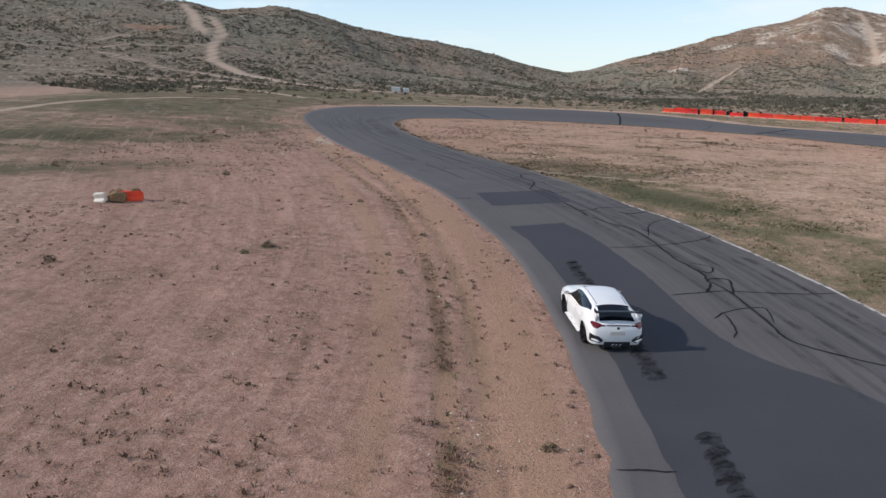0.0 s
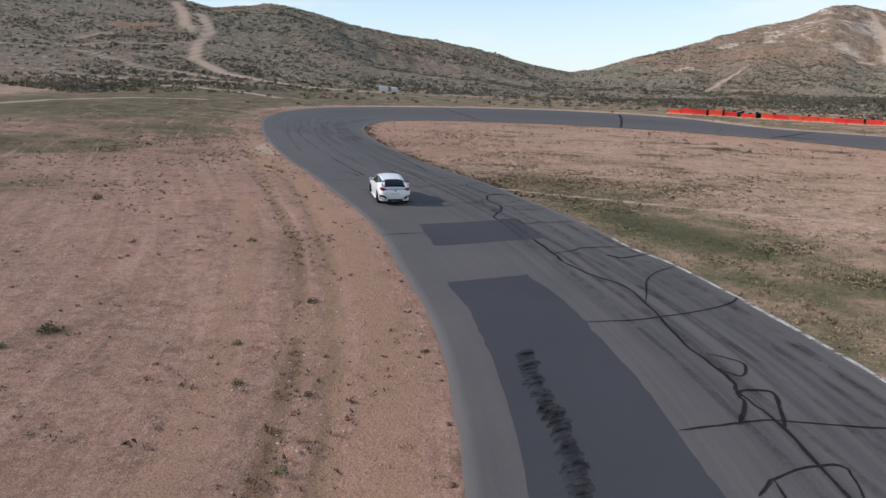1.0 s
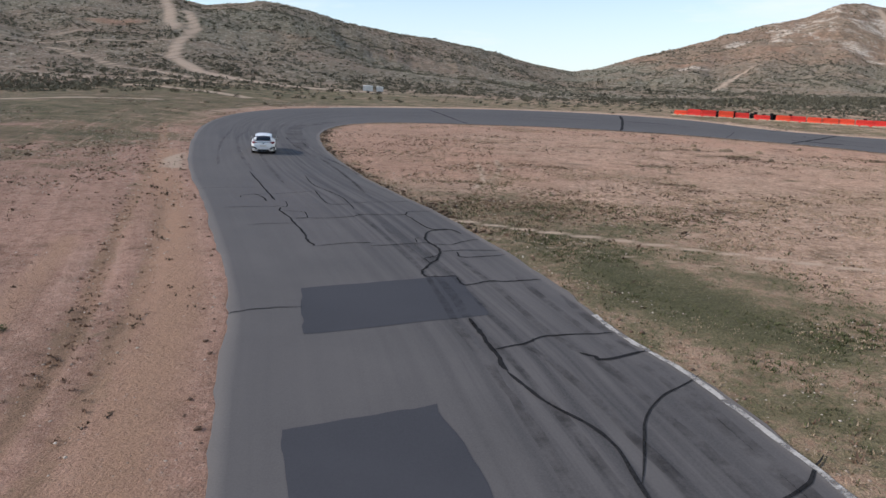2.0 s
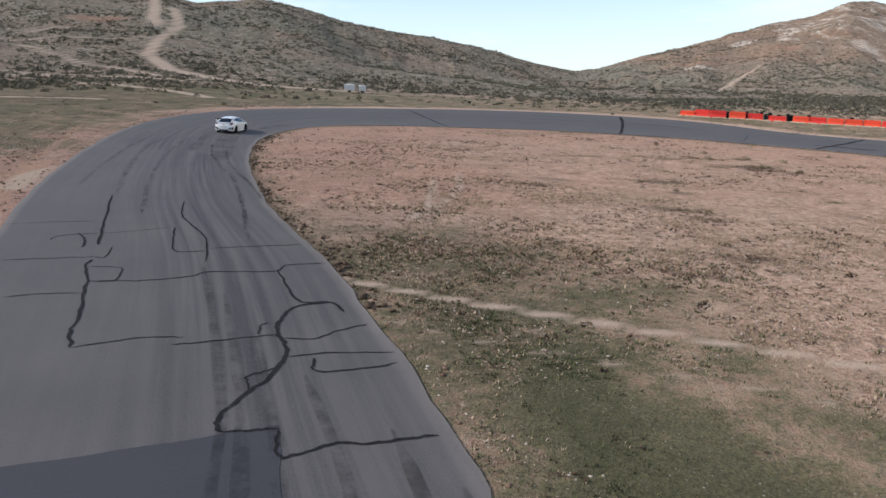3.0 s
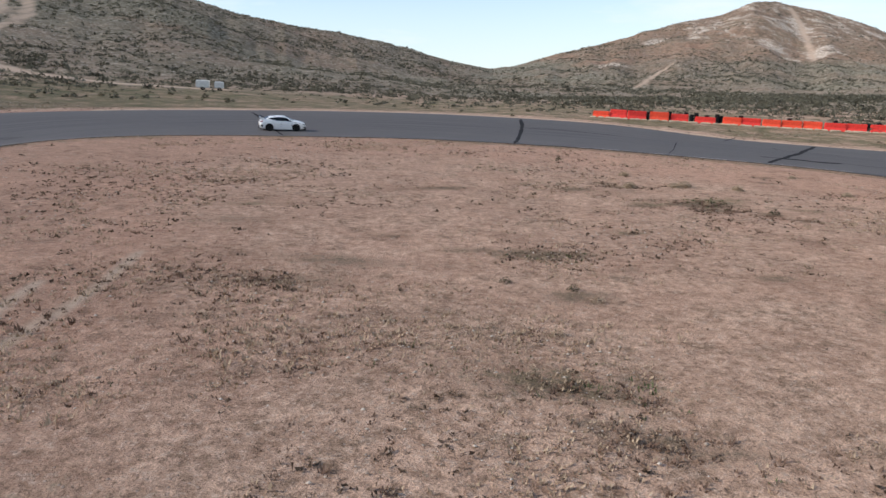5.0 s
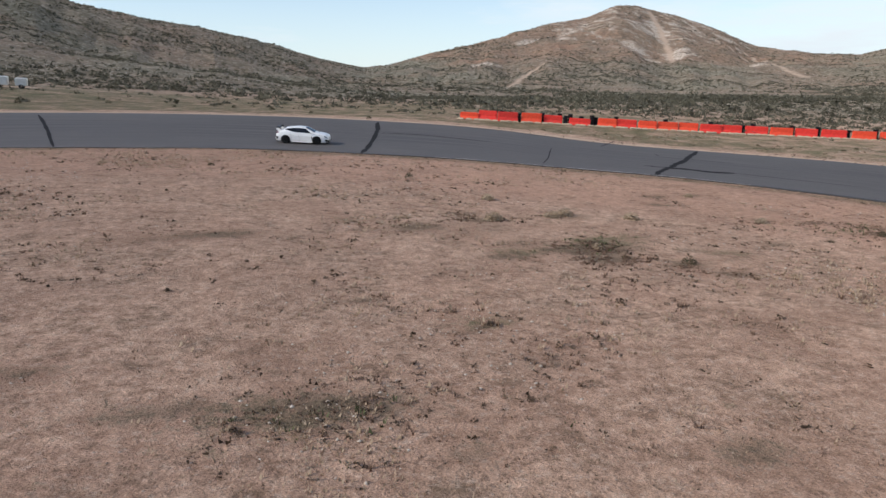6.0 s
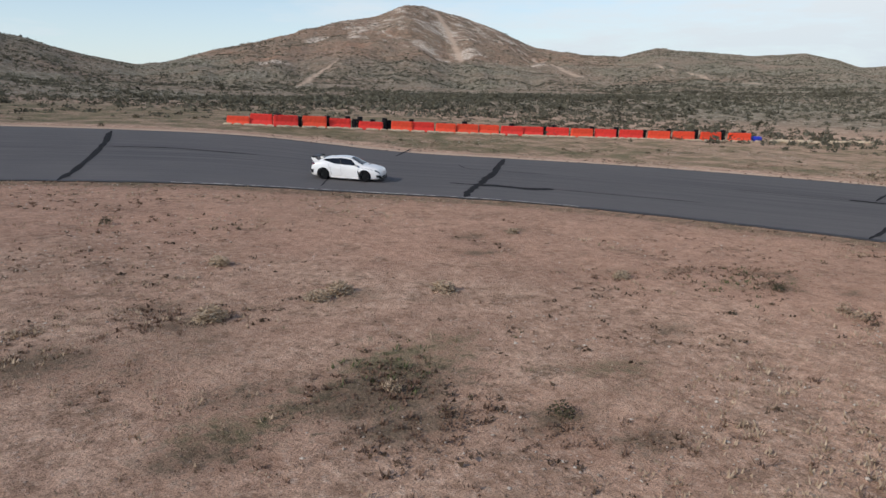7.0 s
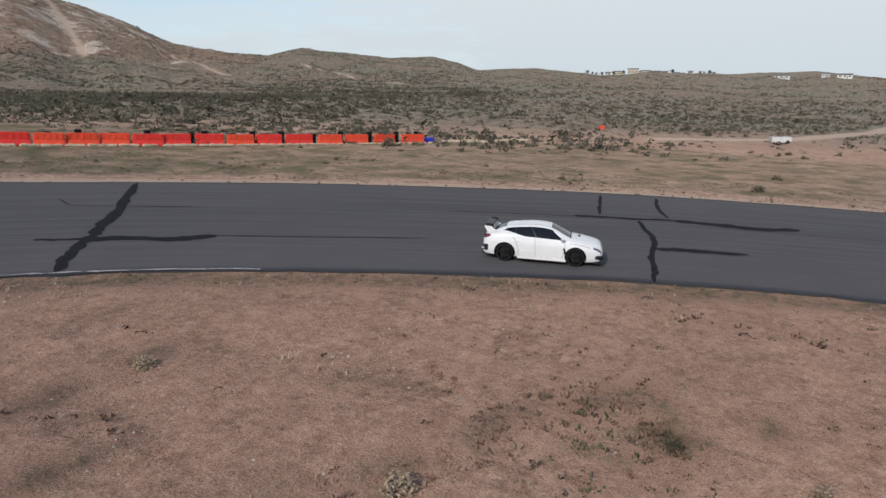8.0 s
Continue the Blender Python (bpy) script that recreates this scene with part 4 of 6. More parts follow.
def swarm(name, verts, faces, mat, label, category, smooth_shade=False):
    """Many small pieces in one mesh."""
    me = bpy.data.meshes.new(name)
    n = faces.shape[1]
    me.vertices.add(len(verts))
    me.vertices.foreach_set("co", verts.astype(np.float32).ravel())
    me.loops.add(faces.size)
    me.loops.foreach_set("vertex_index", faces.ravel().astype(np.int32))
    me.polygons.add(len(faces))
    me.polygons.foreach_set("loop_start", np.arange(0, faces.size, n, dtype=np.int32))
    if smooth_shade:
        me.polygons.foreach_set("use_smooth", np.ones(len(faces), bool))
    me.update(calc_edges=True)
    me.materials.append(mat)
    return tagged(new(name, me), label, category, kind="stuff")


def lumps_mesh(x, y, z, sx, sz, rnd, jag=0.35, sub=1):
    """Jagged lumps, one for each place: sx half width, sz half height."""
    v0, f0 = ico(sub)
    n, m = len(x), len(v0)
    v = v0[None] * (1 + rnd.uniform(-jag, jag, (n, m, 1)))
    turn = rnd.uniform(0, 6.28, n)
    c, s = np.cos(turn)[:, None], np.sin(turn)[:, None]
    stretch = rnd.uniform(0.75, 1.3, n)[:, None]
    vx, vy = v[..., 0] * stretch, v[..., 1] / stretch
    px = x[:, None] + (vx * c - vy * s) * sx[:, None]
    py = y[:, None] + (vx * s + vy * c) * sx[:, None]
    pz = z[:, None] + (v[..., 2] * 0.9 + 0.55) * sz[:, None]
    verts = np.stack([px, py, pz], -1).reshape(-1, 3)
    faces = (f0[None] + (np.arange(n) * m)[:, None, None]).reshape(-1, 3)
    return verts, faces


# ---------------------------------------------------------------- scrub on the plain and the hills
def tufts_mesh(x, y, z, sx, sz, rnd, leaves=26):
    """Open ragged bushes made of small leaf sprays."""
    n = len(x)
    d = rnd.normal(0, 1, (n, leaves, 3))
    d /= np.linalg.norm(d, axis=2, keepdims=True)
    d[..., 2] = np.abs(d[..., 2])
    d *= (rnd.uniform(0.25, 1, (n, leaves, 1)) ** 0.6) * rnd.uniform(0.75, 1.15, (n, 1, 1))
    stretch = rnd.uniform(0.7, 1.4, (n, 1))
    c = np.stack([d[..., 0] * sx[:, None] * stretch, d[..., 1] * sx[:, None] / stretch, d[..., 2] * sz[:, None]], -1)
    c = c + np.stack([x, y, z], -1)[:, None, :]
    tri = rnd.normal(0, 1, (n, leaves, 3, 3))
    tri /= np.linalg.norm(tri, axis=3, keepdims=True)
    tri *= (sx[:, None] * rnd.uniform(0.22, 0.42, (n, leaves)))[..., None, None]
    v = (c[:, :, None, :] + tri).reshape(-1, 3)
    return v, np.arange(len(v)).reshape(-1, 3)


def build_scrub():
    rnd = np.random.RandomState(4)
    n = 110000
    az = np.where(rnd.uniform(0, 1, n) < 0.8, rnd.uniform(-104, 44, n), rnd.uniform(-58, -14, n))
    r = 118 + (rnd.uniform(0, 1, n) ** 1.2) * np.interp(az, (-104, -60, -28, 0, 44), (1150, 1050, 860, 430, 430))
    x, y = 20 - np.sin(np.radians(az)) * r, 50 + np.cos(np.radians(az)) * r
    ok = np.ones(n, bool)
    near = r < 260
    g = np.full(n, 99.0)
    g[near] = edge_gap(x[near], y[near], OUTER)
    ok &= ~(near & on_road(x, y)) & (rnd.uniform(0, 1, n) < np.maximum(smooth(24, 62, g), 0.12) * np.where(g > 16, 1, 0)) & ((az > -58) | (rnd.uniform(0, 1, n) < smooth(108, 170, r)))
    clump = fbm(x, y, 1 / 38.0, 3, 91)
    ok &= rnd.uniform(0, 1, n) < np.clip(0.62 + clump * 1.6, 0.1, 1)
    for line, half, k in HILL_PATHS:
        ok &= edge_gap(x, y, np.array(line, float)) > half * 1.1
    ok &= edge_gap(x, y, np.array([(148, 121), (163, 106), (205, 92), (260, 84)], float)) > 4
    high = blobs(x, y, [(400, 690, 130, 90, 45, 0.8), (272, 612, 24, 16, 20, 0.7), (-123, 304, 18, 12, 20, 0.8)])
    ok &= rnd.uniform(0, 1, n) > high
    x, y, r = x[ok], y[ok], r[ok]
    size = 0.24 + rnd.gamma(1.5, 0.17, len(x)) + 0.0005 * r
    size = np.minimum(size, 1.9)
    big = rnd.uniform(0, 1, len(x)) < 0.04
    size = np.where(big & (r < 420), size * 1.5, size)
    v, f = tufts_mesh(x, y, land(x, y) - 0.05, size, size * rnd.uniform(0.55, 1.0, len(x)), rnd)
    swarm("desert_scrub", v, f, M_SCRUB, "grey-green desert scrub covering the plain and hills", "scrub")


build_scrub()


# ---------------------------------------------------------------- low growth and stones on the bare earth
def scatter(n, seed, keep, field=(-45, 8, 100, 150)):
    rnd = np.random.RandomState(seed)
    x, y = rnd.uniform(field[0], field[2], n), rnd.uniform(field[1], field[3], n)
    road_in = on_road(x, y)
    go, gi = edge_gap(x, y, OUTER), edge_gap(x, y, INNER)
    ok = ~road_in & (np.minimum(go, gi) > 0.12) & keep(x, y, go, gi, rnd)
    x, y = x[ok], y[ok]
    bare = (np.abs(x - 20) < 16) & (np.abs(y - 53) < 8)
    walked = np.zeros(len(x), bool)
    walked[bare] = edge_gap(x[bare], y[bare], np.array(FOOTPATH, float)) < 0.3
    return x[~walked], y[~walked], rnd


def blades(x, y, rnd, high, count=6, spread=0.09):
    n = len(x)
    a = rnd.uniform(0, 6.28, (n, count))
    d = rnd.uniform(0, spread, (n, count))
    h = high[:, None] * rnd.uniform(0.5, 1.1, (n, count))
    lean = rnd.uniform(0.2, 0.9, (n, count)) * h
    w = 0.012 + 0.022 * rnd.uniform(0, 1, (n, count))
    bx, by = x[:, None] + np.cos(a) * d, y[:, None] + np.sin(a) * d
    z = land(x, y)[:, None] - 0.01 + 0 * a
    p = np.stack([np.stack([bx - np.sin(a) * w, by + np.cos(a) * w, z], -1), np.stack([bx + np.sin(a) * w, by - np.cos(a) * w, z], -1), np.stack([bx + np.cos(a) * lean, by + np.sin(a) * lean, z + h], -1)], 2)
    return p.reshape(-1, 3), np.arange(n * count * 3).reshape(-1, 3)


def build_growth():
    def inf(x, y, go, gi, rnd):
        c = fbm(x, y, 1 / 6.0, 3, 61)
        return (gi < go) & (rnd.uniform(0, 1, len(x)) < np.clip(0.42 + c * 2.4, 0, 1))
    x, y, rnd = scatter(150000, 7, inf)
    v, f = blades(x, y, rnd, rnd.uniform(0.04, 0.14, len(x)), 7, 0.17)

    def close(x, y, go, gi, rnd):
        c = fbm(x, y, 1 / 2.2, 3, 63)
        return (gi < go) & (rnd.uniform(0, 1, len(x)) < np.clip(0.45 + c * 2.0, 0, 1) * 0.8)
    x2, y2, rnd = scatter(60000, 9, close, (2, 26, 40, 84))
    v2, f2 = blades(x2, y2, rnd, rnd.uniform(0.03, 0.10, len(x2)), 6, 0.15)
    v, f = np.vstack([v, v2]), np.vstack([f, f2 + len(v)])
    swarm("dry_grass", v, f, M_DRY, "short dry straw-coloured grass on bare earth", "grass")

    def wet(x, y, go, gi, rnd):
        b = blobs(x, y, [(16, 47, 13, 4.2, 118, 0.95), (18.5, 31, 9, 2.2, 100, 0.8), (-36, 62, 20, 9, 20, 0.5), (37, 96.5, 2.4, 1.5, 0, 0.9), (22.3, 73, 3.0, 1.0, -20, 0.7), (24.5, 83.5, 2.2, 1.2, 0, 0.7), (52, 98, 3.0, 1.5, 0, 0.6), (0.2, 15.5, 3, 0.45, 90, 0.7)])
        return rnd.uniform(0, 1, len(x)) < b
    x, y, rnd = scatter(120000, 17, wet)
    v, f = blades(x, y, rnd, rnd.uniform(0.05, 0.15, len(x)), 6, 0.15)

    def damp(x, y, go, gi, rnd):
        b = blobs(x, y, [(16, 47, 14, 4.6, 118, 0.9), (19, 43, 9, 5, 118, 0.75), (11, 60, 7, 5, 110, 0.55), (9, 66, 5, 4, 110, 0.5), (17, 60, 7, 3, 20, 0.3)])
        return (gi < go) & (rnd.uniform(0, 1, len(x)) < b * np.clip(0.7 + 2.2 * fbm(x, y, 1 / 1.6, 3, 97), 0, 1))
    x2, y2, rnd = scatter(85000, 19, damp, (2, 26, 36, 80))
    v2, f2 = blades(x2, y2, rnd, rnd.uniform(0.03, 0.12, len(x2)), 6, 0.13)
    v, f = np.vstack([v, v2]), np.vstack([f, f2 + len(v)])
    swarm("green_growth", v, f, M_GREEN, "low green growth beside the track", "grass")

    def stony(x, y, go, gi, rnd):
        c = fbm(x, y, 1 / 7.0, 3, 67)
        return ((gi < 45) | (go < 26)) & (rnd.uniform(0, 1, len(x)) < np.clip(0.45 + c * 2.0 + 0.5 * np.exp(-np.minimum(go, gi) / 1.6), 0, 1))
    x, y, rnd = scatter(170000, 27, stony)
    s = np.minimum(0.011 + rnd.gamma(1.5, 0.0095, len(x)), 0.05)
    v, f = lumps_mesh(x, y, land(x, y) - 0.005, s, s * 0.75, rnd, 0.35, 0)
    swarm("pale_stones", v, f, M_STONE, "small pale stones scattered on the earth", "stones")

    def weedy(x, y, go, gi, rnd):
        c = fbm(x, y, 1 / 3.2, 4, 77) + 0.6 * fbm(x, y, 1 / 17.0, 2, 79)
        return (go > 0.5) & (gi > 0.5) & (rnd.uniform(0, 1, len(x)) < np.clip(c * 3.4 - 0.42, 0, 1) * np.where(go < gi, 0.35, 0.45))
    x, y, rnd = scatter(80000, 37, weedy)
    v, f = blades(x, y, rnd, np.minimum(0.03 + rnd.gamma(1.5, 0.035, len(x)), 0.2), 11, 0.15)

    def tufty(x, y, go, gi, rnd):
        c = fbm(x, y, 1 / 1.3, 3, 103) + 0.7 * fbm(x, y, 1 / 8.0, 2, 105)
        return (gi < go) & (gi > 0.6) & (rnd.uniform(0, 1, len(x)) < np.clip(c * 3.2 - 0.55, 0, 1) * 0.12 + blobs(x, y, WEEDS) * 0.6)
    x2, y2, rnd = scatter(150000, 39, tufty, (4, 56, 60, 112))
    v2, f2 = blades(x2, y2, rnd, rnd.uniform(0.02, 0.09, len(x2)), 9, 0.11)
    v, f = np.vstack([v, v2]), np.vstack([f, f2 + len(v)])
    swarm("dead_weeds", v, f, M_CLOD, "dark dead weeds in patches on the bare earth", "weeds")

    def west(x, y, go, gi, rnd):
        c = fbm(x, y, 1 / 5.0, 3, 87)
        return (go < gi) & (x < 12) & (y < 90) & (go > 2.2) & (rnd.uniform(0, 1, len(x)) < np.clip(0.3 + c * 2.5, 0, 1))
    x, y, rnd = scatter(42000, 57, west)
    v, f = blades(x, y, rnd, rnd.uniform(0.03, 0.11, len(x)), 12, 0.13)

    def rutted(x, y, go, gi, rnd):
        q = edge_gap(x, y, glide(RUT, 4))
        return (go < gi) & (rnd.uniform(0, 1, len(x)) < np.exp(-(q / 0.3) ** 2) * np.clip(0.5 + 1.6 * fbm(x, y, 1 / 1.8, 3, 99), 0, 1) * np.interp(y, (14, 24, 40), (0.75, 0.45, 0.2)))
    x2, y2, rnd = scatter(60000, 59, rutted, (-9, 8, 3, 58))
    v2, f2 = blades(x2, y2, rnd, rnd.uniform(0.02, 0.07, len(x2)), 8, 0.10)
    v, f = np.vstack([v, v2]), np.vstack([f, f2 + len(v)])
    swarm("dead_tufts", v, f, M_CLOD, "dark dead weed tufts on the bare outfield", "weeds")

    def edge(x, y, go, gi, rnd):
        return np.minimum(go, gi) < 0.12 + rnd.gamma(1.2, 0.25, len(x))
    x, y, rnd = scatter(90000, 47, edge)
    s = np.minimum(0.02 + rnd.gamma(1.5, 0.02, len(x)), 0.075)
    v, f = lumps_mesh(x, y, land(x, y), s * 1.2, s * 0.8, rnd, 0.4, 1)
    swarm("edge_rubble", v, f, M_CLOD, "broken earth and asphalt crumbs along the edge", "rubble")


build_growth()


def build_clods():
    """Dark earth clods with withered roots, singly on the bare earth and thick along the crumbling inner edge."""
    def loose(x, y, go, gi, rnd):
        c = fbm(x, y, 1 / 4.0, 3, 121)
        return (np.minimum(go, gi) > 0.8) & ((gi < go) | (go < 24)) & (rnd.uniform(0, 1, len(x)) < np.clip(0.34 + c * 1.5, 0.05, 1) * np.where(go < gi, 0.5, np.interp(y, (50, 95, 120), (0.55, 0.7, 0.35))))
    x, y, rnd = scatter(110000, 67, loose)
    s = np.minimum(0.018 + rnd.gamma(1.5, 0.017, len(x)), 0.10)
    v, f = tufts_mesh(x, y, land(x, y) - 0.005, s * 2.7, s * 1.25, rnd, 12)
    swarm("earth_clods", v, f, M_TURF, "dark crumbling clods scattered on the bare earth", "clods")

    def rim(x, y, go, gi, rnd):
        return (gi < go) & (gi < 0.05 + rnd.gamma(1.3, 0.32, len(x))) & (rnd.uniform(0, 1, len(x)) < np.clip(0.55 + 1.8 * fbm(x, y, 1 / 2.2, 3, 131), 0, 1))
    x, y, rnd = scatter(42000, 71, rim, (-9, 55, 10, 104))
    s = np.minimum(0.03 + rnd.gamma(1.5, 0.02, len(x)), 0.11)
    v, f = lumps_mesh(x, y, land(x, y) + 0.01, s * 1.3, s * 0.75, rnd, 0.45, 1)
    swarm("edge_turf", v, f, M_TURF, "dark broken turf along the crumbling asphalt edge", "turf")


build_clods()


def shrub_mesh(seed, leaves=170):
    rnd = np.random.RandomState(seed)
    bm = bmesh.new()
    for k in range(7):
        a = rnd.uniform(0, 6.28)
        tip = Vector((math.cos(a) * 0.35, math.sin(a) * 0.35, rnd.uniform(0.35, 0.75)))
        side = Vector((-math.sin(a), math.cos(a), 0)) * 0.012
        bm.faces.new([bm.verts.new(-side), bm.verts.new(side), bm.verts.new(tip)])
    for k in range(leaves):
        d = Vector(rnd.normal(0, 1, 3))
        d.z = abs(d.z) * 0.9
        d.normalize()
        d *= rnd.uniform(0.45, 1.0)
        c = Vector((d.x * 0.5, d.y * 0.5, d.z * 0.8 + 0.05))
        u = Vector(rnd.normal(0, 1, 3)).normalized() * rnd.uniform(0.05, 0.11)
        w = u.cross(Vector(rnd.normal(0, 1, 3))).normalized() * rnd.uniform(0.025, 0.05)
        bm.faces.new([bm.verts.new(c - u), bm.verts.new(c + w), bm.verts.new(c + u), bm.verts.new(c - w)])
    me = bpy.data.meshes.new("shrub")
    bm.to_mesh(me)
    bm.free()
    return me


def build_shrubs():
    dark = [shrub_mesh(i) for i in range(3)]
    pale = [shrub_mesh(i + 9) for i in range(2)]
    bleached = [shrub_mesh(i + 29, 420) for i in range(2)]
    for m in bleached:
        m.materials.append(M_BLEACHED)
    green = [shrub_mesh(i + 19) for i in range(2)]
    for m in dark:
        m.materials.append(M_SHRUB)
    for m in pale:
        m.materials.append(M_DRY)
    for m in green:
        m.materials.append(M_GREEN)
    rnd = random.Random(3)
    infield = [(33.2, 114.8, 0.5), (50.9, 93.8, 0.55), (24.9, 78.2, 0.5), (24.5, 79.3, 0.4), (23.1, 75.7, 0.35), (14.6, 119.7, 0.4), (21.1, 119.5, 0.4), (26.1, 117.8, 0.3), (32.4, 82.4, 0.3),
               (22.6, 80.0, 0.4), (7.4, 77.6, 0.3), (51.1, 94.4, 0.5), (51.5, 96.8, 0.4), (47.6, 95.7, 0.3), (36.3, 95.3, 0.4), (9.4, 64.3, 0.3), (38.7, 92.9, 0.5)]
    left = [(-8.0, 30.9, 0.5), (-15.7, 26.9, 0.5), (-15.2, 48.6, 0.55), (-8.7, 29.6, 0.4), (-1.0, 34.7, 0.4), (2.6, 15.2, 0.4), (-5.0, 41.7, 0.45), (-2.5, 31.0, 0.28), (-1.8, 28.6, 0.3), (0.1, 28.3, 0.25), (0.2, 24.9, 0.3), (3.0, 31.3, 0.22)]
    verge = [(94.5, 122.8, 0.55), (90.9, 114.3, 0.6), (87.8, 134.3, 0.5), (99.6, 135.4, 0.6), (95.5, 100.6, 1.0), (105.8, 100.4, 0.9), (136, 102, 0.9), (84.6, 132.8, 0.5), (138, 113, 0.8), (120, 110, 0.5), (112, 118, 0.4), (78, 138, 0.4), (104, 112, 0.5),
             (-31.0, 133.9, 0.7), (-31.9, 152.1, 1.0), (-24.9, 154.7, 1.0), (-23.0, 162.3, 1.0), (-20.6, 165.7, 1.0), (-14.1, 177.0, 0.9), (-9.7, 170.5, 1.0), (-8.2, 174.5, 1.2), (-4.3, 171.6, 1.1), (-3.3, 167, 0.8), (5.5, 173.7, 0.8), (14, 170, 0.6),
             (21.4, 172.0, 0.7), (26.3, 168.0, 0.7), (42.1, 168.5, 0.8), (48.3, 167.7, 0.8), (-23.3, 139.2, 0.7), (37.4, 156.6, 0.6), (31, 163, 0.6), (-38, 160, 1.4), (-43, 152, 1.6), (-50, 140, 1.3), (64, 147, 0.45), (57, 149, 0.4), (71, 143.5, 0.4)]
    for places, kinds, label in ((infield, dark + pale, "small dry weed clump on the bare infield"), (left, dark + green, "small dark weed clump on bare earth"), (verge, dark, "dark low shrub on the grassy verge")):
        for x, y, s in places:
            ob = new("shrub", rnd.choice(kinds))
            flat = rnd.uniform(0.6, 0.9)
            ob.matrix_world = Matrix.LocRotScale((x, y, float(land(x, y)) - 0.02), Euler((0, 0, rnd.uniform(0, 6))), (s * 1.25, s * 1.1, s * flat))
            tagged(ob, label, "shrub", "low shrubs by the track")
    for x, y, s in ((38.0, 102.0, 0.85), (37.2, 101.7, 0.7), (41.0, 101.0, 0.8), (34.1, 101.1, 0.8), (35.7, 106.6, 0.7), (48.6, 107.6, 0.6), (47.7, 100.2, 0.6)):
        ob = new("shrub", rnd.choice(bleached))
        ob.matrix_world = Matrix.LocRotScale((x, y, float(land(x, y)) - 0.02), Euler((0, 0, rnd.uniform(0, 6))), (s * 1.2, s, s * 0.6))
        tagged(ob, "bleached dry tussock on the bare infield", "shrub", "dry tussocks")


build_shrubs()


# ---------------------------------------------------------------- the barrier line
M_ORANGE = simple("faded_orange_plastic", (0.88, 0.090, 0.036), 0.5, 0, 0.4, 0.12, 2.5)
M_RED = simple("red_plastic", (0.82, 0.052, 0.036), 0.5, 0, 0.4, 0.14, 2.5)
M_BAG = simple("bleached_sandbag", (0.62, 0.50, 0.36), 0.95, 0, 0.1, 0.2, 8, 0.4)
M_RUBBER = simple("old_tyre_rubber", (0.012, 0.012, 0.013), 0.85, 0, 0.2, 0.3, 10)
M_BLUE = simple("blue_plastic", (0.012, 0.03, 0.42), 0.45, 0, 0.4, 0.12, 4)
BAR = np.array([(47.6, 161.16), (49.5, 160.5), (55, 158.6), (62, 157.4), (69, 155.3), (78, 152.3), (90, 147.8), (100, 144), (111, 140), (130, 132), (136, 129.5)], float)
BAR_S = np.concatenate([[0], np.cumsum(np.hypot(*np.diff(BAR, axis=0).T))]) - 0.5


def along(s, off=0.0):
    """Place and heading on the barrier line, off metres behind it."""
    p = np.array([np.interp(s, BAR_S, BAR[:, 0]), np.interp(s, BAR_S, BAR[:, 1])])
    q = np.array([np.interp(s + 0.8, BAR_S, BAR[:, 0]), np.interp(s + 0.8, BAR_S, BAR[:, 1])])
    d = (q - p) / np.hypot(*(q - p))
    back = np.array([-d[1], d[0]])
    return p[0] + back[0] * off, p[1] + back[1] * off, math.degrees(math.atan2(-d[0], d[1]))


def prism(profile, x0, x1, bevel=0.03):
    """An upright outline in (y, z), drawn out along x, with softened edges."""
    bm = bmesh.new()
    a = [bm.verts.new((x0, y, z)) for y, z in profile]
    b = [bm.verts.new((x1, y, z)) for y, z in profile]
    n = len(profile)
    bm.faces.new(a[::-1])
    bm.faces.new(b)
    for i in range(n):
        bm.faces.new((a[i], a[(i + 1) % n], b[(i + 1) % n], b[i]))
    bmesh.ops.recalc_face_normals(bm, faces=bm.faces)
    if bevel:
        bmesh.ops.bevel(bm, geom=bm.edges[:], offset=bevel, segments=2, affect="EDGES", clamp_overlap=True)
    return bm


def block(sx, sy, sz, at=(0, 0, 0), bevel=0.02, turn=None):
    """A softened block standing on its base."""
    bm = bmesh.new()
    bmesh.ops.create_cube(bm, size=1.0)
    bmesh.ops.scale(bm, vec=(sx, sy, sz), verts=bm.verts)
    bmesh.ops.translate(bm, vec=(0, 0, sz / 2), verts=bm.verts)
    if bevel:
        bmesh.ops.bevel(bm, geom=bm.edges[:], offset=bevel, segments=2, affect="EDGES", clamp_overlap=True)
    if turn is not None:
        bmesh.ops.transform(bm, matrix=turn, verts=bm.verts)
    bmesh.ops.translate(bm, vec=at, verts=bm.verts)
    return bm


def lathe(profile, n=20, axis="z"):
    """Turns an outline of (radius, height) round an axis."""
    bm = bmesh.new()
    rings = []
    for r, h in profile:
        ring = []
        for k in range(n):
            a = 2 * math.pi * k / n
            ring.append(bm.verts.new((r * math.cos(a), r * math.sin(a), h) if axis == "z" else (r * math.cos(a), h, r * math.sin(a))))
        rings.append(ring)
    for a, b in zip(rings[:-1], rings[1:]):
        for k in range(n):
            bm.faces.new((a[k], a[(k + 1) % n], b[(k + 1) % n], b[k]))
    bmesh.ops.recalc_face_normals(bm, faces=bm.faces)
    return bm


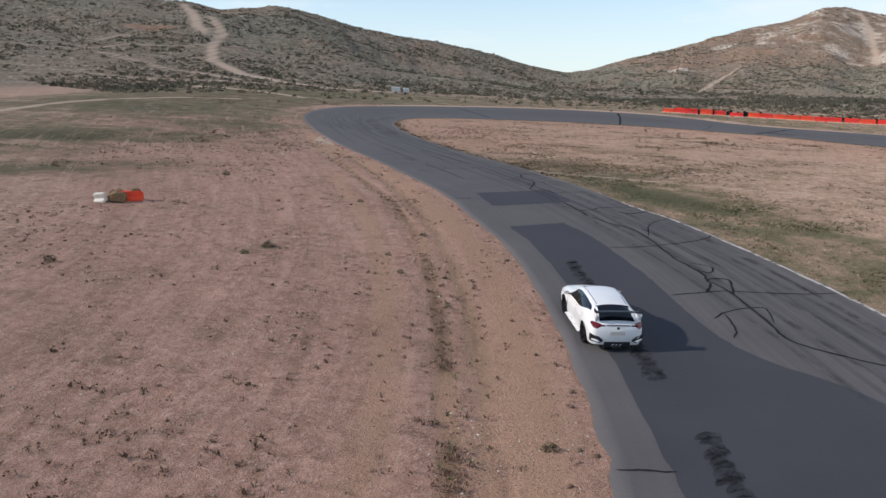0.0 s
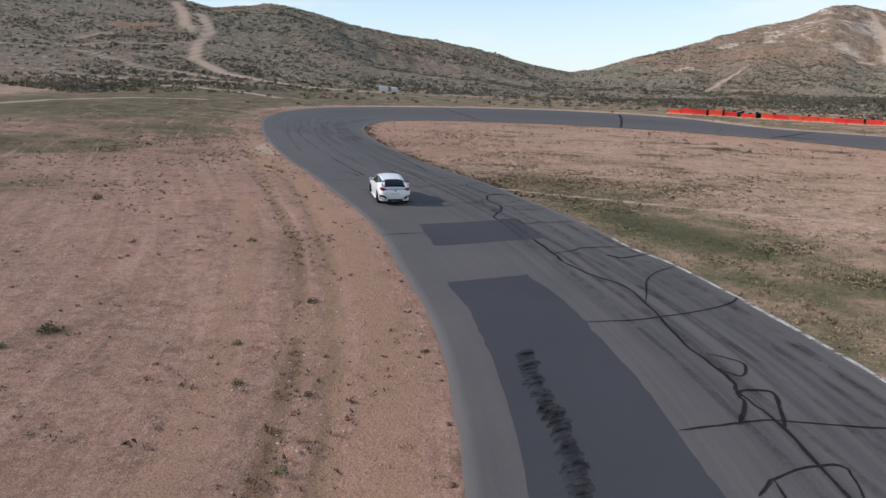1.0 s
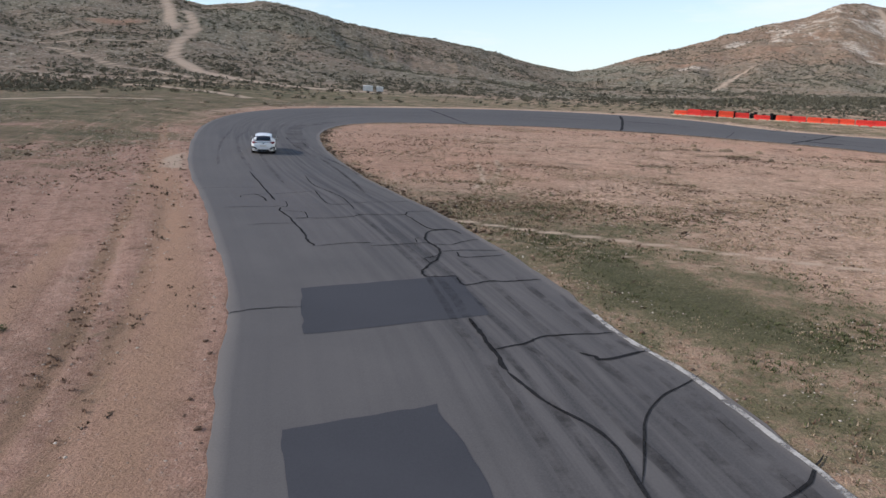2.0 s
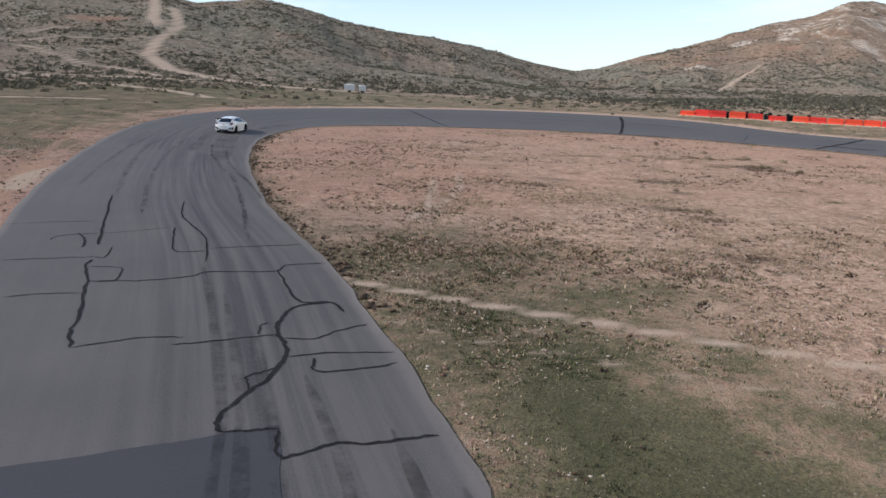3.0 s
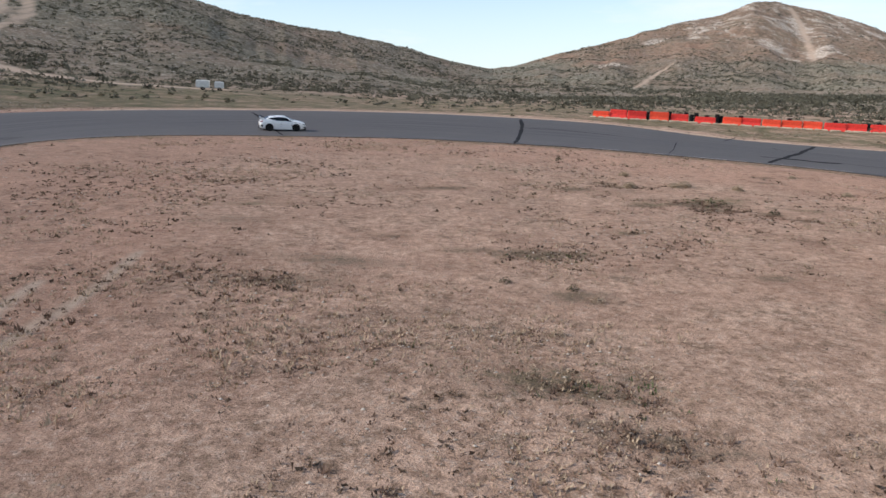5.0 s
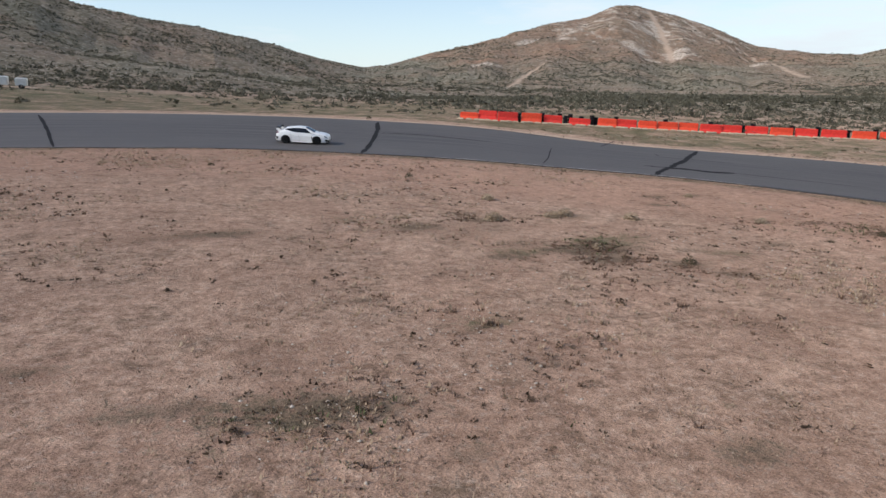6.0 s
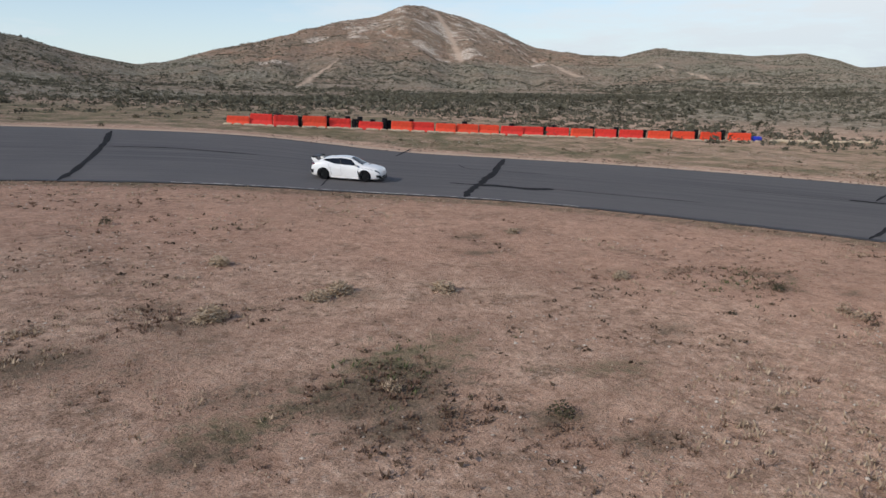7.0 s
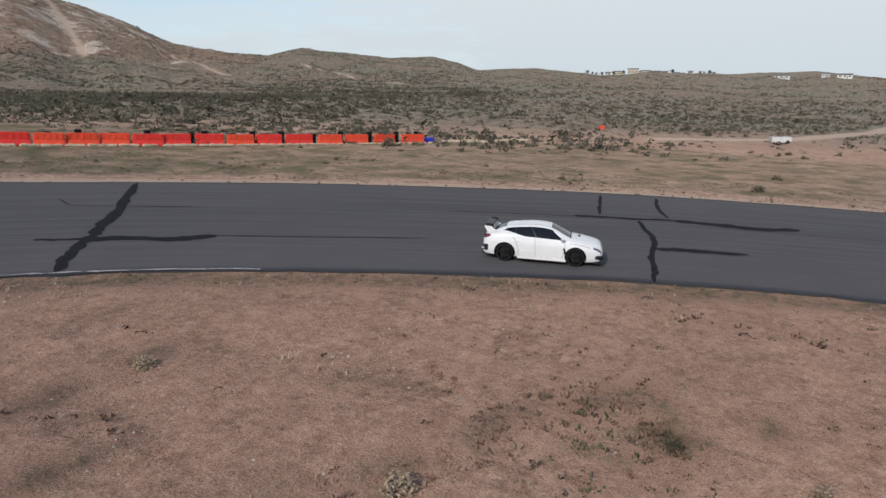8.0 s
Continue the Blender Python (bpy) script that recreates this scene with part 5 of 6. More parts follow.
def barrier(length, high, mat, label):
    b = new("plastic_barrier")
    tagged(b, label, "barrier", "barriers along the track")
    h = high
    part("shell", prism([(-0.30, 0.0), (0.30, 0.0), (0.30, 0.14), (0.20, 0.34 * h), (0.13, 0.45 * h), (0.11, h), (-0.11, h), (-0.13, 0.45 * h), (-0.20, 0.34 * h), (-0.30, 0.14)], -length / 2 + 0.04, length / 2 - 0.04), mat, b)
    for k in range(5):
        x = -length / 2 + length * (k + 0.5) / 5
        part("rib", block(0.10, 0.05, h * 0.42, (x, -0.135, h * 0.5), 0.012), mat, b)
    part("filler_cap", lathe([(0, 0.03), (0.05, 0.03), (0.06, 0.0), (0.06, -0.02)], 12), mat, b).location = (length * 0.25, 0, h)
    for sx in (-1, 1):
        part("hinge_lug", lathe([(0, 0.0), (0.05, 0.0), (0.05, h * 0.7), (0, h * 0.7)], 10), mat, b).location = (sx * (length / 2 - 0.02), 0, h * 0.15)
    return b


SPANS = ((2.0, 4.4), (4.4, 6.8), (6.8, 9.5), (10.0, 12.7), (13.0, 15.5), (16.3, 19.1), (20.1, 22.6), (22.6, 25.2), (25.3, 27.7), (27.8, 30.5), (30.6, 33.1), (33.2, 36.0), (36.0, 38.6), (39.0, 41.9), (42.0, 44.9), (45.2, 48.0), (48.5, 51.7), (52.1, 55.1), (55.6, 58.6), (59.5, 62.5), (63.2, 66.4))
_reds = (0, 1, 1, 0, 1, 1, 0, 1, 0, 0, 0, 1, 1, 1, 0, 1, 1, 0, 0, 0, 0)
for i, (a, b) in enumerate(SPANS):
    x, y, hd = along((a + b) / 2, 0.25 * math.sin(i * 2.1))
    red = _reds[i]
    ob = barrier(b - a - 0.05, 1.28 if 0 < i < 4 else (0.95 if i in (0, 5) else 1.12), M_RED if red else M_ORANGE, "red plastic water-filled barrier in a row" if red else "faded orange plastic water-filled barrier in a row")
    ob.matrix_world = ground_pose(x, y, hd + 2.5 * math.sin(i * 3.7))


def tyre_bm(r=0.31, w=0.11):
    return lathe([(r * 0.56, -w), (r * 0.86, -w * 1.05), (r * 0.97, -w * 0.7), (r, 0), (r * 0.97, w * 0.7), (r * 0.86, w * 1.05), (r * 0.56, w), (r * 0.5, 0.0), (r * 0.56, -w)], 16)


def tyre_stack(n, seed):
    t = new("tyre_stack")
    tagged(t, "stack of old black tyres behind the barriers", "tyre stack", "tyre stacks")
    rnd = random.Random(seed)
    for k in range(n):
        p = part("tyre", tyre_bm(), M_RUBBER, t, "", True)
        p.location = (rnd.uniform(-0.05, 0.05), rnd.uniform(-0.05, 0.05), 0.115 + 0.225 * k)
    return t


_stacks = [tyre_stack(n, n) for n in (5, 6)]
_first = {}
for i, (s, off) in enumerate(((9.75, 0.5), (7.6, 0.75), (5.4, 0.75), (12.9, 0.5), (14.0, 0.8), (15.2, 0.8), (15.9, 0.4), (16.6, 0.8), (18.0, 0.8), (19.4, 0.5), (19.9, 0.8), (22.6, 0.7), (26.5, 0.75), (29, 0.75), (31.8, 0.75), (34.8, 0.75), (38.8, 0.5), (40.2, 0.75), (43, 0.75), (45.0, 0.5), (46.5, 0.75), (48.2, 0.5), (51.9, 0.5), (55.3, 0.5), (57, 0.75), (59.1, 0.5), (61, 0.75), (62.9, 0.5), (64.8, 0.75), (66.0, 0.75))):
    x, y, hd = along(s, off)
    m = ground_pose(x, y, hd)
    src = _stacks[i % 2]
    if i % 2 in _first:
        copy_thing(src, m)
    else:
        src.matrix_world = m
        _first[i % 2] = True


def sandbag_mesh(seed):
    rnd = np.random.RandomState(seed)
    bm = block(0.85, 0.38, 0.22, bevel=0.07)
    bmesh.ops.subdivide_edges(bm, edges=[e for e in bm.edges if e.calc_length() > 0.2], cuts=2)
    for v in bm.verts:
        v.co += Vector(rnd.normal(0, 0.018, 3))
        v.co.z *= 0.85 + 0.3 * math.cos(v.co.x * 3.2)
    me = bpy.data.meshes.new("sandbag")
    bm.to_mesh(me)
    bm.free()
    me.materials.append(M_BAG)
    return me


_bags = [sandbag_mesh(i) for i in range(3)]
rb = random.Random(8)
for i in range(74):
    s = 2.2 + i * 0.89 + rb.uniform(-0.2, 0.2)
    x, y, hd = along(s, -0.52 + rb.uniform(-0.08, 0.08))
    bag = new("sandbag", _bags[i % 3])
    bag.matrix_world = ground_pose(x, y, hd + rb.uniform(-12, 12), -0.02)
    tagged(bag, "bleached tan sandbag at the foot of the barriers", "sandbag", "sandbags along the barriers")
for i in range(34):
    s = 68.4 + rb.uniform(0, 15.5)
    x, y, hd = along(s, rb.uniform(-0.6, 0.9))
    bag = new("sandbag", _bags[i % 3])
    bag.matrix_world = ground_pose(x, y, hd + rb.uniform(-60, 60), -0.03) @ Matrix.Scale(rb.uniform(1.0, 1.5), 4)
    tagged(bag, "bleached tan sandbag in a loose heap", "sandbag", "sandbags heaped past the barriers")
drum = new("plastic_drum")
tagged(drum, "blue plastic drum lying at the barriers' end", "drum")
part("barrel", lathe([(0, -0.6), (0.30, -0.6), (0.34, -0.5), (0.36, -0.2), (0.36, 0.2), (0.34, 0.5), (0.30, 0.6), (0, 0.6)], 20, "y"), M_BLUE, drum, "", True)
for h in (-0.22, 0.22):
    part("hoop", lathe([(0.36, h - 0.03), (0.385, h), (0.36, h + 0.03)], 20, "y"), M_BLUE, drum)
x, y, hd = along(67.5, 0.1)
drum.matrix_world = ground_pose(x, y, hd + 90, 0.35)

# ---------------------------------------------------------------- wreckage on the outfield
M_HAY = simple("weathered_straw_bale", (0.27, 0.175, 0.10), 0.95, 0, 0.1, 0.3, 9, 0.6)
M_WHITE = simple("bleached_white_plastic", (0.70, 0.64, 0.56), 0.6, 0, 0.3, 0.12, 4)


def bale(seed):
    rnd = np.random.RandomState(seed)
    bm = block(0.95, 0.6, 0.55, bevel=0.1)
    bmesh.ops.subdivide_edges(bm, edges=[e for e in bm.edges if e.calc_length() > 0.2], cuts=3)
    for v in bm.verts:
        v.co += Vector(rnd.normal(0, 0.03, 3))
        v.co.z = max(0, v.co.z * (1 - 0.35 * abs(v.co.x)))
    return bm


for k, (x, y, hd, s, dz) in enumerate(((-18.1, 38.2, -70, 1.0, 0), (-18.35, 38.75, -20, 0.85, 0.12), (-17.35, 38.9, -60, 0.5, 0.4))):
    b = new("straw_bale")
    part("straw", bale(k), M_HAY, b)
    for o in (-0.2, 0.2):
        part("twine", block(0.012, 0.61, 0.50, (o, 0, 0.005), 0), M_CLOD, b)
    b.matrix_world = ground_pose(x, y, hd, dz) @ Matrix.Scale(s, 4)
    tagged(b, "weathered brown straw bale slumped on the earth", "straw bale", "straw bales")
wreck = barrier(1.15, 0.55, M_ORANGE, "broken orange plastic barrier lying on the earth")
wreck.matrix_world = ground_pose(-17.55, 38.75, -72, 0.0)
wreck["group"] = "wrecked barriers"
wreck2 = barrier(0.8, 0.5, M_WHITE, "broken white plastic barrier leaning on a straw bale")
wreck2.matrix_world = ground_pose(-18.85, 38.0, -110, 0.04) @ pose(0, 0, 0, 14, -8, 0)
wreck2["group"] = "wrecked barriers"

# ---------------------------------------------------------------- far things
M_PAINT = simple("white_painted_metal", (0.66, 0.64, 0.60), 0.5, 0, 0.4, 0.1, 2)
M_DARK = simple("dark_metal", (0.05, 0.05, 0.055), 0.5, 0.4, 0.4, 0.2, 4)
M_ROOF = simple("grey_roofing", (0.16, 0.15, 0.145), 0.8, 0, 0.2, 0.2, 2)
M_PANE = simple("far_window_glass", (0.03, 0.04, 0.05), 0.15, 0, 0.6, 0.2, 2)


def trailer(x, y, hd, length, high, label, name="box_trailer"):
    t = new(name)
    tagged(t, label, "trailer", "white trailers beyond the track")
    part("body", block(length, 1.9, high, (0, 0, 0.45), 0.08), M_PAINT, t)
    part("drawbar", prism([(-0.06, 0.42), (0.06, 0.42), (0.06, 0.52), (-0.06, 0.52)], length / 2, length / 2 + 0.9, 0.01), M_DARK, t)
    part("door", block(0.03, 1.2, high * 0.8, (-length / 2 - 0.02, 0, 0.5), 0.005), M_ROOF, t)
    for sy in (-1, 1):
        w = part("wheel", tyre_bm(0.33, 0.1), M_RUBBER, t, "", True)
        w.matrix_basis = pose(0, sy * 0.85, 0.33, 90, 0, 0)
    t.matrix_world = ground_pose(x, y, hd)
    return t


trailer(-12.9, 193.0, -82, 2.3, 1.25, "low white box trailer parked in the scrub")
trailer(-10.2, 194.0, -80, 1.6, 1.1, "short white box trailer parked in the scrub")
trailer(153, 105, 20, 1.9, 0.7, "low white trailer beside the far dirt road")
trailer(156.5, 104, 10, 1.2, 0.6, "small white trailer beside the far dirt road")
sign = new("warning_panel")
tagged(sign, "faded orange panel standing far off in the scrub", "panel")
part("board", block(1.1, 0.06, 0.6, (0, 0, 0.3), 0.02), M_ORANGE, sign)
for sx in (-0.4, 0.4):
    part("post", block(0.07, 0.07, 1.0, (sx, 0.07, 0), 0.01), M_DARK, sign)
sign.matrix_world = ground_pose(156, 132.5, 17)


def house(az, r, w, d, h, dz=0.0, wall=None, gable=1.4):
    x, y = 39.7 - math.sin(radians(az)) * r, 94.6 + math.cos(radians(az)) * r
    o = new("house")
    tagged(o, "small pale house on the far ridge", "house", "houses on the far ridge")
    part("wall", block(w, d, h, (0, 0, -1.0), 0), wall or M_PAINT, o)
    part("roof", prism([(-d / 2 - 0.5, h - 1.02), (d / 2 + 0.5, h - 1.02), (d / 2 + 0.5, h - 0.85), (0, h - 1 + gable), (-d / 2 - 0.5, h - 0.85)], -w / 2 - 0.5, w / 2 + 0.5, 0), M_ROOF, o)
    for k in range(3):
        part("window", block(w * 0.14, 0.1, 1.2, (w * (k - 1) * 0.3, -d / 2 - 0.03, h * 0.35), 0), M_PANE, o)
    part("door", block(1.1, 0.1, 2.0, (w * 0.15, -d / 2 - 0.04, 0.0), 0), M_ROOF, o)
    o.matrix_world = Matrix.Translation((x, y, float(land(x, y)) + dz)) @ pose(0, 0, 0, 0, 0, az)
    return o


M_STUCCO = simple("pale_stucco", (0.52, 0.45, 0.36), 0.9, 0, 0.2, 0.1, 1)
for az, r, w, d, h in ((-73.0, 1235, 16, 10, 6.5), (-74.1, 1225, 18, 10, 9.5), (-75.0, 1230, 14, 9, 6), (-72.2, 1240, 9, 8, 5), (-76.4, 1200, 12, 9, 5), (-77.3, 1190, 10, 8, 4.5), (-78.3, 1195, 8, 7, 4.5)):
    house(az, r, w, d, h, 0, M_STUCCO)
for az, r, w in ((-84.6, 900, 17), (-88.6, 900, 15), (-87.4, 905, 8), (-82.4, 930, 9)):
    house(az, r, w, 8, 4.6)


def far_tree(az, r, s):
    x, y = 39.7 - math.sin(radians(az)) * r, 94.6 + math.cos(radians(az)) * r
    t = new("far_tree")
    tagged(t, "dark bushy tree on the far ridge", "tree", "trees on the far ridge")
    bm = lathe([(0.28, -0.5), (0.2, 2.0), (0.08, 4.0)], 7)
    part("trunk", bm, M_CLOD, t)
    rnd = np.random.RandomState(int(r * 7 + az * 13) & 0xFFFF)
    n = 16
    px, py = rnd.normal(0, 1.1, n), rnd.normal(0, 1.1, n)
    v, f = lumps_mesh(px, py, rnd.uniform(1.6, 4.6, n), rnd.uniform(0.6, 1.2, n), rnd.uniform(0.5, 0.9, n), rnd, 0.4)
    ob = new("crown", mesh_of("crown", v, f, M_SHRUB))
    ob.parent = t
    t.matrix_world = Matrix.LocRotScale((x, y, float(land(x, y))), None, (s, s, s))


rt = random.Random(12)
for az in (-70.6, -71.0, -71.3, -71.7, -72.6, -73.4, -74.6, -75.5, -75.7, -76.0, -79.0, -79.3, -79.7, -80.0, -77.0):
    far_tree(az, 1225 + rt.uniform(-25, 15), rt.uniform(0.8, 1.4))


# ---------------------------------------------------------------- the white hatchback
def paint_material():
    m, nt, b = shader("white_car_paint", 0.32, 0, 0.5)
    co = nt.nodes.new("ShaderNodeTexCoord").outputs["Object"]
    f = noise_tex(nt, co, 1.3, 4)
    z = nt.nodes.new("ShaderNodeSeparateXYZ")
    wire(nt, co, z.inputs["Vector"])
    dust = mth(nt, "MULTIPLY", ramp(nt, z.outputs["Z"], 0.55, 0.15), ramp(nt, noise_tex(nt, co, 7, 5), 0.35, 0.7))
    col = mixc(nt, ramp(nt, f, 0.3, 0.7), (0.82, 0.80, 0.775), (0.88, 0.862, 0.835))
    wire(nt, mixc(nt, mth(nt, "MULTIPLY", dust, 0.45), col, (0.42, 0.33, 0.26)), b.inputs["Base Color"])
    b.inputs["Coat Weight"].default_value = 0.6
    b.inputs["Coat Roughness"].default_value = 0.06
    return m


M_CAR = paint_material()
M_GLASS = simple("tinted_car_glass", (0.010, 0.011, 0.013), 0.03, 0, 0.5, 0.1, 2)
M_TRIM = simple("black_plastic_trim", (0.014, 0.014, 0.015), 0.45, 0, 0.4, 0.2, 8)
M_RIM = simple("black_alloy", (0.010, 0.010, 0.011), 0.5, 0.0, 0.25, 0.15, 8)
M_TAIL = simple("red_lamp_lens", (0.15, 0.016, 0.02), 0.15, 0, 0.6, 0.1, 10)
M_LAMP = simple("smoked_headlamp", (0.16, 0.17, 0.18), 0.12, 0.2, 0.6, 0.2, 10)
M_STEEL = simple("bright_steel", (0.45, 0.45, 0.46), 0.25, 1.0, 0.5, 0.1, 8)
M_BRAKE = simple("brake_disc", (0.025, 0.024, 0.023), 0.5, 0.6, 0.5, 0.15, 12)


def curve_of(points):
    c = glide(points, 12)
    o = np.argsort(c[:, 0])
    xs, vs = c[o, 0], c[o, 1]
    return lambda x: np.interp(x, xs, vs)


C_TOP = curve_of([(-2.29, 0.90), (-2.22, 0.99), (-2.10, 1.04), (-1.95, 1.13), (-1.70, 1.25), (-1.40, 1.37), (-1.0, 1.435), (-0.5, 1.485), (-0.1, 1.485), (0.32, 1.43), (0.68, 1.27), (1.04, 1.09), (1.20, 1.055), (1.5, 1.015), (1.85, 0.94), (2.06, 0.875), (2.19, 0.79), (2.27, 0.64)])
C_BELT = curve_of([(-2.29, 0.78), (-2.1, 0.93), (-1.8, 0.99), (-1.3, 1.015), (-0.6, 0.985), (0.3, 0.955), (0.9, 0.925), (1.4, 0.875), (1.85, 0.795), (2.1, 0.72), (2.27, 0.54)])
C_WIDE = curve_of([(-2.29, 0.70), (-2.22, 0.81), (-2.05, 0.885), (-1.7, 0.925), (-1.35, 0.938), (-1.0, 0.92), (-0.5, 0.905), (0.3, 0.90), (0.9, 0.915), (1.35, 0.935), (1.7, 0.91), (1.95, 0.87), (2.12, 0.81), (2.22, 0.73), (2.27, 0.62)])
C_ROOF = curve_of([(-2.29, 0.53), (-2.1, 0.64), (-1.9, 0.62), (-1.6, 0.585), (-1.2, 0.585), (-0.6, 0.605), (0.15, 0.605), (0.5, 0.64), (0.85, 0.69), (1.1, 0.735), (1.5, 0.73), (1.9, 0.68), (2.15, 0.60), (2.27, 0.48)])
C_CROWN = curve_of([(-2.29, 0.03), (-1.9, 0.05), (-1.2, 0.06), (-0.4, 0.065), (0.2, 0.07), (0.8, 0.075), (1.0, 0.06), (1.6, 0.055), (2.0, 0.04), (2.27, 0.02)])
C_LOW = curve_of([(-2.29, 0.27), (-2.1, 0.22), (-1.6, 0.20), (0.0, 0.17), (1.6, 0.17), (2.1, 0.21), (2.27, 0.27)])


def section(x):
    """Half the body's outline at x: (y, z) from the sill's underside up to the roof's middle."""
    w, zb, zt, yr, zl = float(C_WIDE(x)), float(C_BELT(x)), float(C_TOP(x)), float(C_ROOF(x)), float(C_LOW(x))
    zr = zt - float(C_CROWN(x))
    zr = max(zr, zb + 0.005)
    out = [(0.0, zl), (w * 0.5, zl), (w * 0.86, zl)]
    for t in np.linspace(0, 1, 15):
        z = zl + 0.02 + (zb - zl - 0.02) * t
        y = w * (0.93 + 0.07 * math.sin(min(1, t * 1.9) * math.pi / 2) - 0.045 * max(0, t - 0.72) / 0.28 - 0.012 * math.exp(-((t - 0.42) / 0.1) ** 2))
        out.append((y, z))
    yb = out[-1][0]
    for t in np.linspace(0, 1, 9)[1:]:
        out.append((yb + (yr - yb) * (t ** 1.15), zb + (zr - zb) * (t ** 0.92)))
    for t in np.linspace(0, 1, 8)[1:]:
        y = yr * (1 - t)
        out.append((y, zr + (zt - zr) * (1 - (1 - t) ** 2)))
    return out


def side_y(x, z):
    s = section(x)[3:26]
    return float(np.interp(z, [q[1] for q in s], [q[0] for q in s]))


def top_z(x, y):
    zt, yr = float(C_TOP(x)), float(C_ROOF(x))
    zr = max(zt - float(C_CROWN(x)), float(C_BELT(x)) + 0.005)
    return zr + (zt - zr) * (1 - min(1, abs(y) / yr) ** 2)


AXLES, RADIUS, ARCH = (1.27, -1.43), 0.342, 0.388


def car_body():
    bm = bmesh.new()
    xs = np.concatenate([np.linspace(-2.29, -2.0, 12)[:-1], np.linspace(-2.0, 2.0, 108)[:-1], np.linspace(2.0, 2.27, 12)])
    rows = []
    for x in xs:
        s = section(x)
        right = [(x, -y, z) for y, z in s]
        left = [(x, y, z) for y, z in s[1:-1]][::-1]
        rows.append([bm.verts.new(p) for p in right + left])
    n = len(rows[0])
    for a, b in zip(rows[:-1], rows[1:]):
        for k in range(n):
            bm.faces.new((a[k], b[k], b[(k + 1) % n], a[(k + 1) % n]))
    bm.faces.new(rows[0])
    bm.faces.new(rows[-1][::-1])
    bmesh.ops.recalc_face_normals(bm, faces=bm.faces)
    gone = []
    for f in bm.faces:
        c = f.calc_center_median()
        if abs(c.y) > 0.5 and any(math.hypot(c.x - ax, c.z - RADIUS) < ARCH for ax in AXLES):
            gone.append(f)
    bmesh.ops.delete(bm, geom=gone, context="FACES")
    for v in bm.verts:
        if any(e.is_boundary for e in v.link_edges):
            for ax in AXLES:
                d = Vector((v.co.x - ax, v.co.z - RADIUS))
                if d.length < ARCH + 0.09 and v.co.z > 0.24:
                    d = d.normalized() * ARCH
                    v.co.x, v.co.z = ax + d.x, RADIUS + d.y
    return bm


def panel(corner, nu, nv, flip=False):
    """A sheet from a function of (u, v) in 0..1."""
    bm = bmesh.new()
    g = [[bm.verts.new(corner(i / nu, j / nv)) for j in range(nv + 1)] for i in range(nu + 1)]
    for i in range(nu):
        for j in range(nv):
            q = (g[i][j], g[i + 1][j], g[i + 1][j + 1], g[i][j + 1])
            bm.faces.new(q[::-1] if flip else q)
    return bm


def side_glass(s0, s1, sy, proud=0.008):
    def at(u, v):
        s = s0 + (s1 - s0) * u
        xb, xt = 0.92 - 2.44 * s, 0.32 - 1.68 * s
        x = xb + (xt - xb) * v
        zb = float(C_BELT(x)) + 0.025
        zt = float(C_TOP(x)) - float(C_CROWN(x)) - 0.055
        if s > 0.62:
            zb += 0.75 * max(0.0, zt - zb) * ((s - 0.62) / 0.38) ** 1.5
        z = zb + (max(zt, zb + 0.01) - zb) * v
        return (x, sy * (side_y(x, z) + proud), z)
    return panel(at, 18, 8, sy > 0)


def top_glass(x0, x1, inset):
    def at(u, v):
        x = x0 + (x1 - x0) * v
        y = (2 * u - 1) * (float(C_ROOF(x)) - inset)
        return (x, y, top_z(x, y) + 0.006)
    return panel(at, 16, 10)


def seam(points, sy, width=0.010):
    """A dark shut line on the flank through (x, z) points."""
    bm = bmesh.new()
    p = glide(points, 6) if len(points) > 2 else np.array([np.array(points[0]) + (np.array(points[1]) - np.array(points[0])) * t for t in np.linspace(0, 1, 8)])
    d = np.gradient(p, axis=0)
    d /= np.hypot(d[:, 0], d[:, 1])[:, None]
    rows = []
    for (x, z), (dx, dz) in zip(p, d):
        rows.append([bm.verts.new((x - dz * o, sy * (side_y(x, z + dx * o) + 0.003), z + dx * o)) for o in (-width / 2, width / 2)])
    for a, b in zip(rows[:-1], rows[1:]):
        bm.faces.new((a[0], b[0], b[1], a[1]))
    return bm


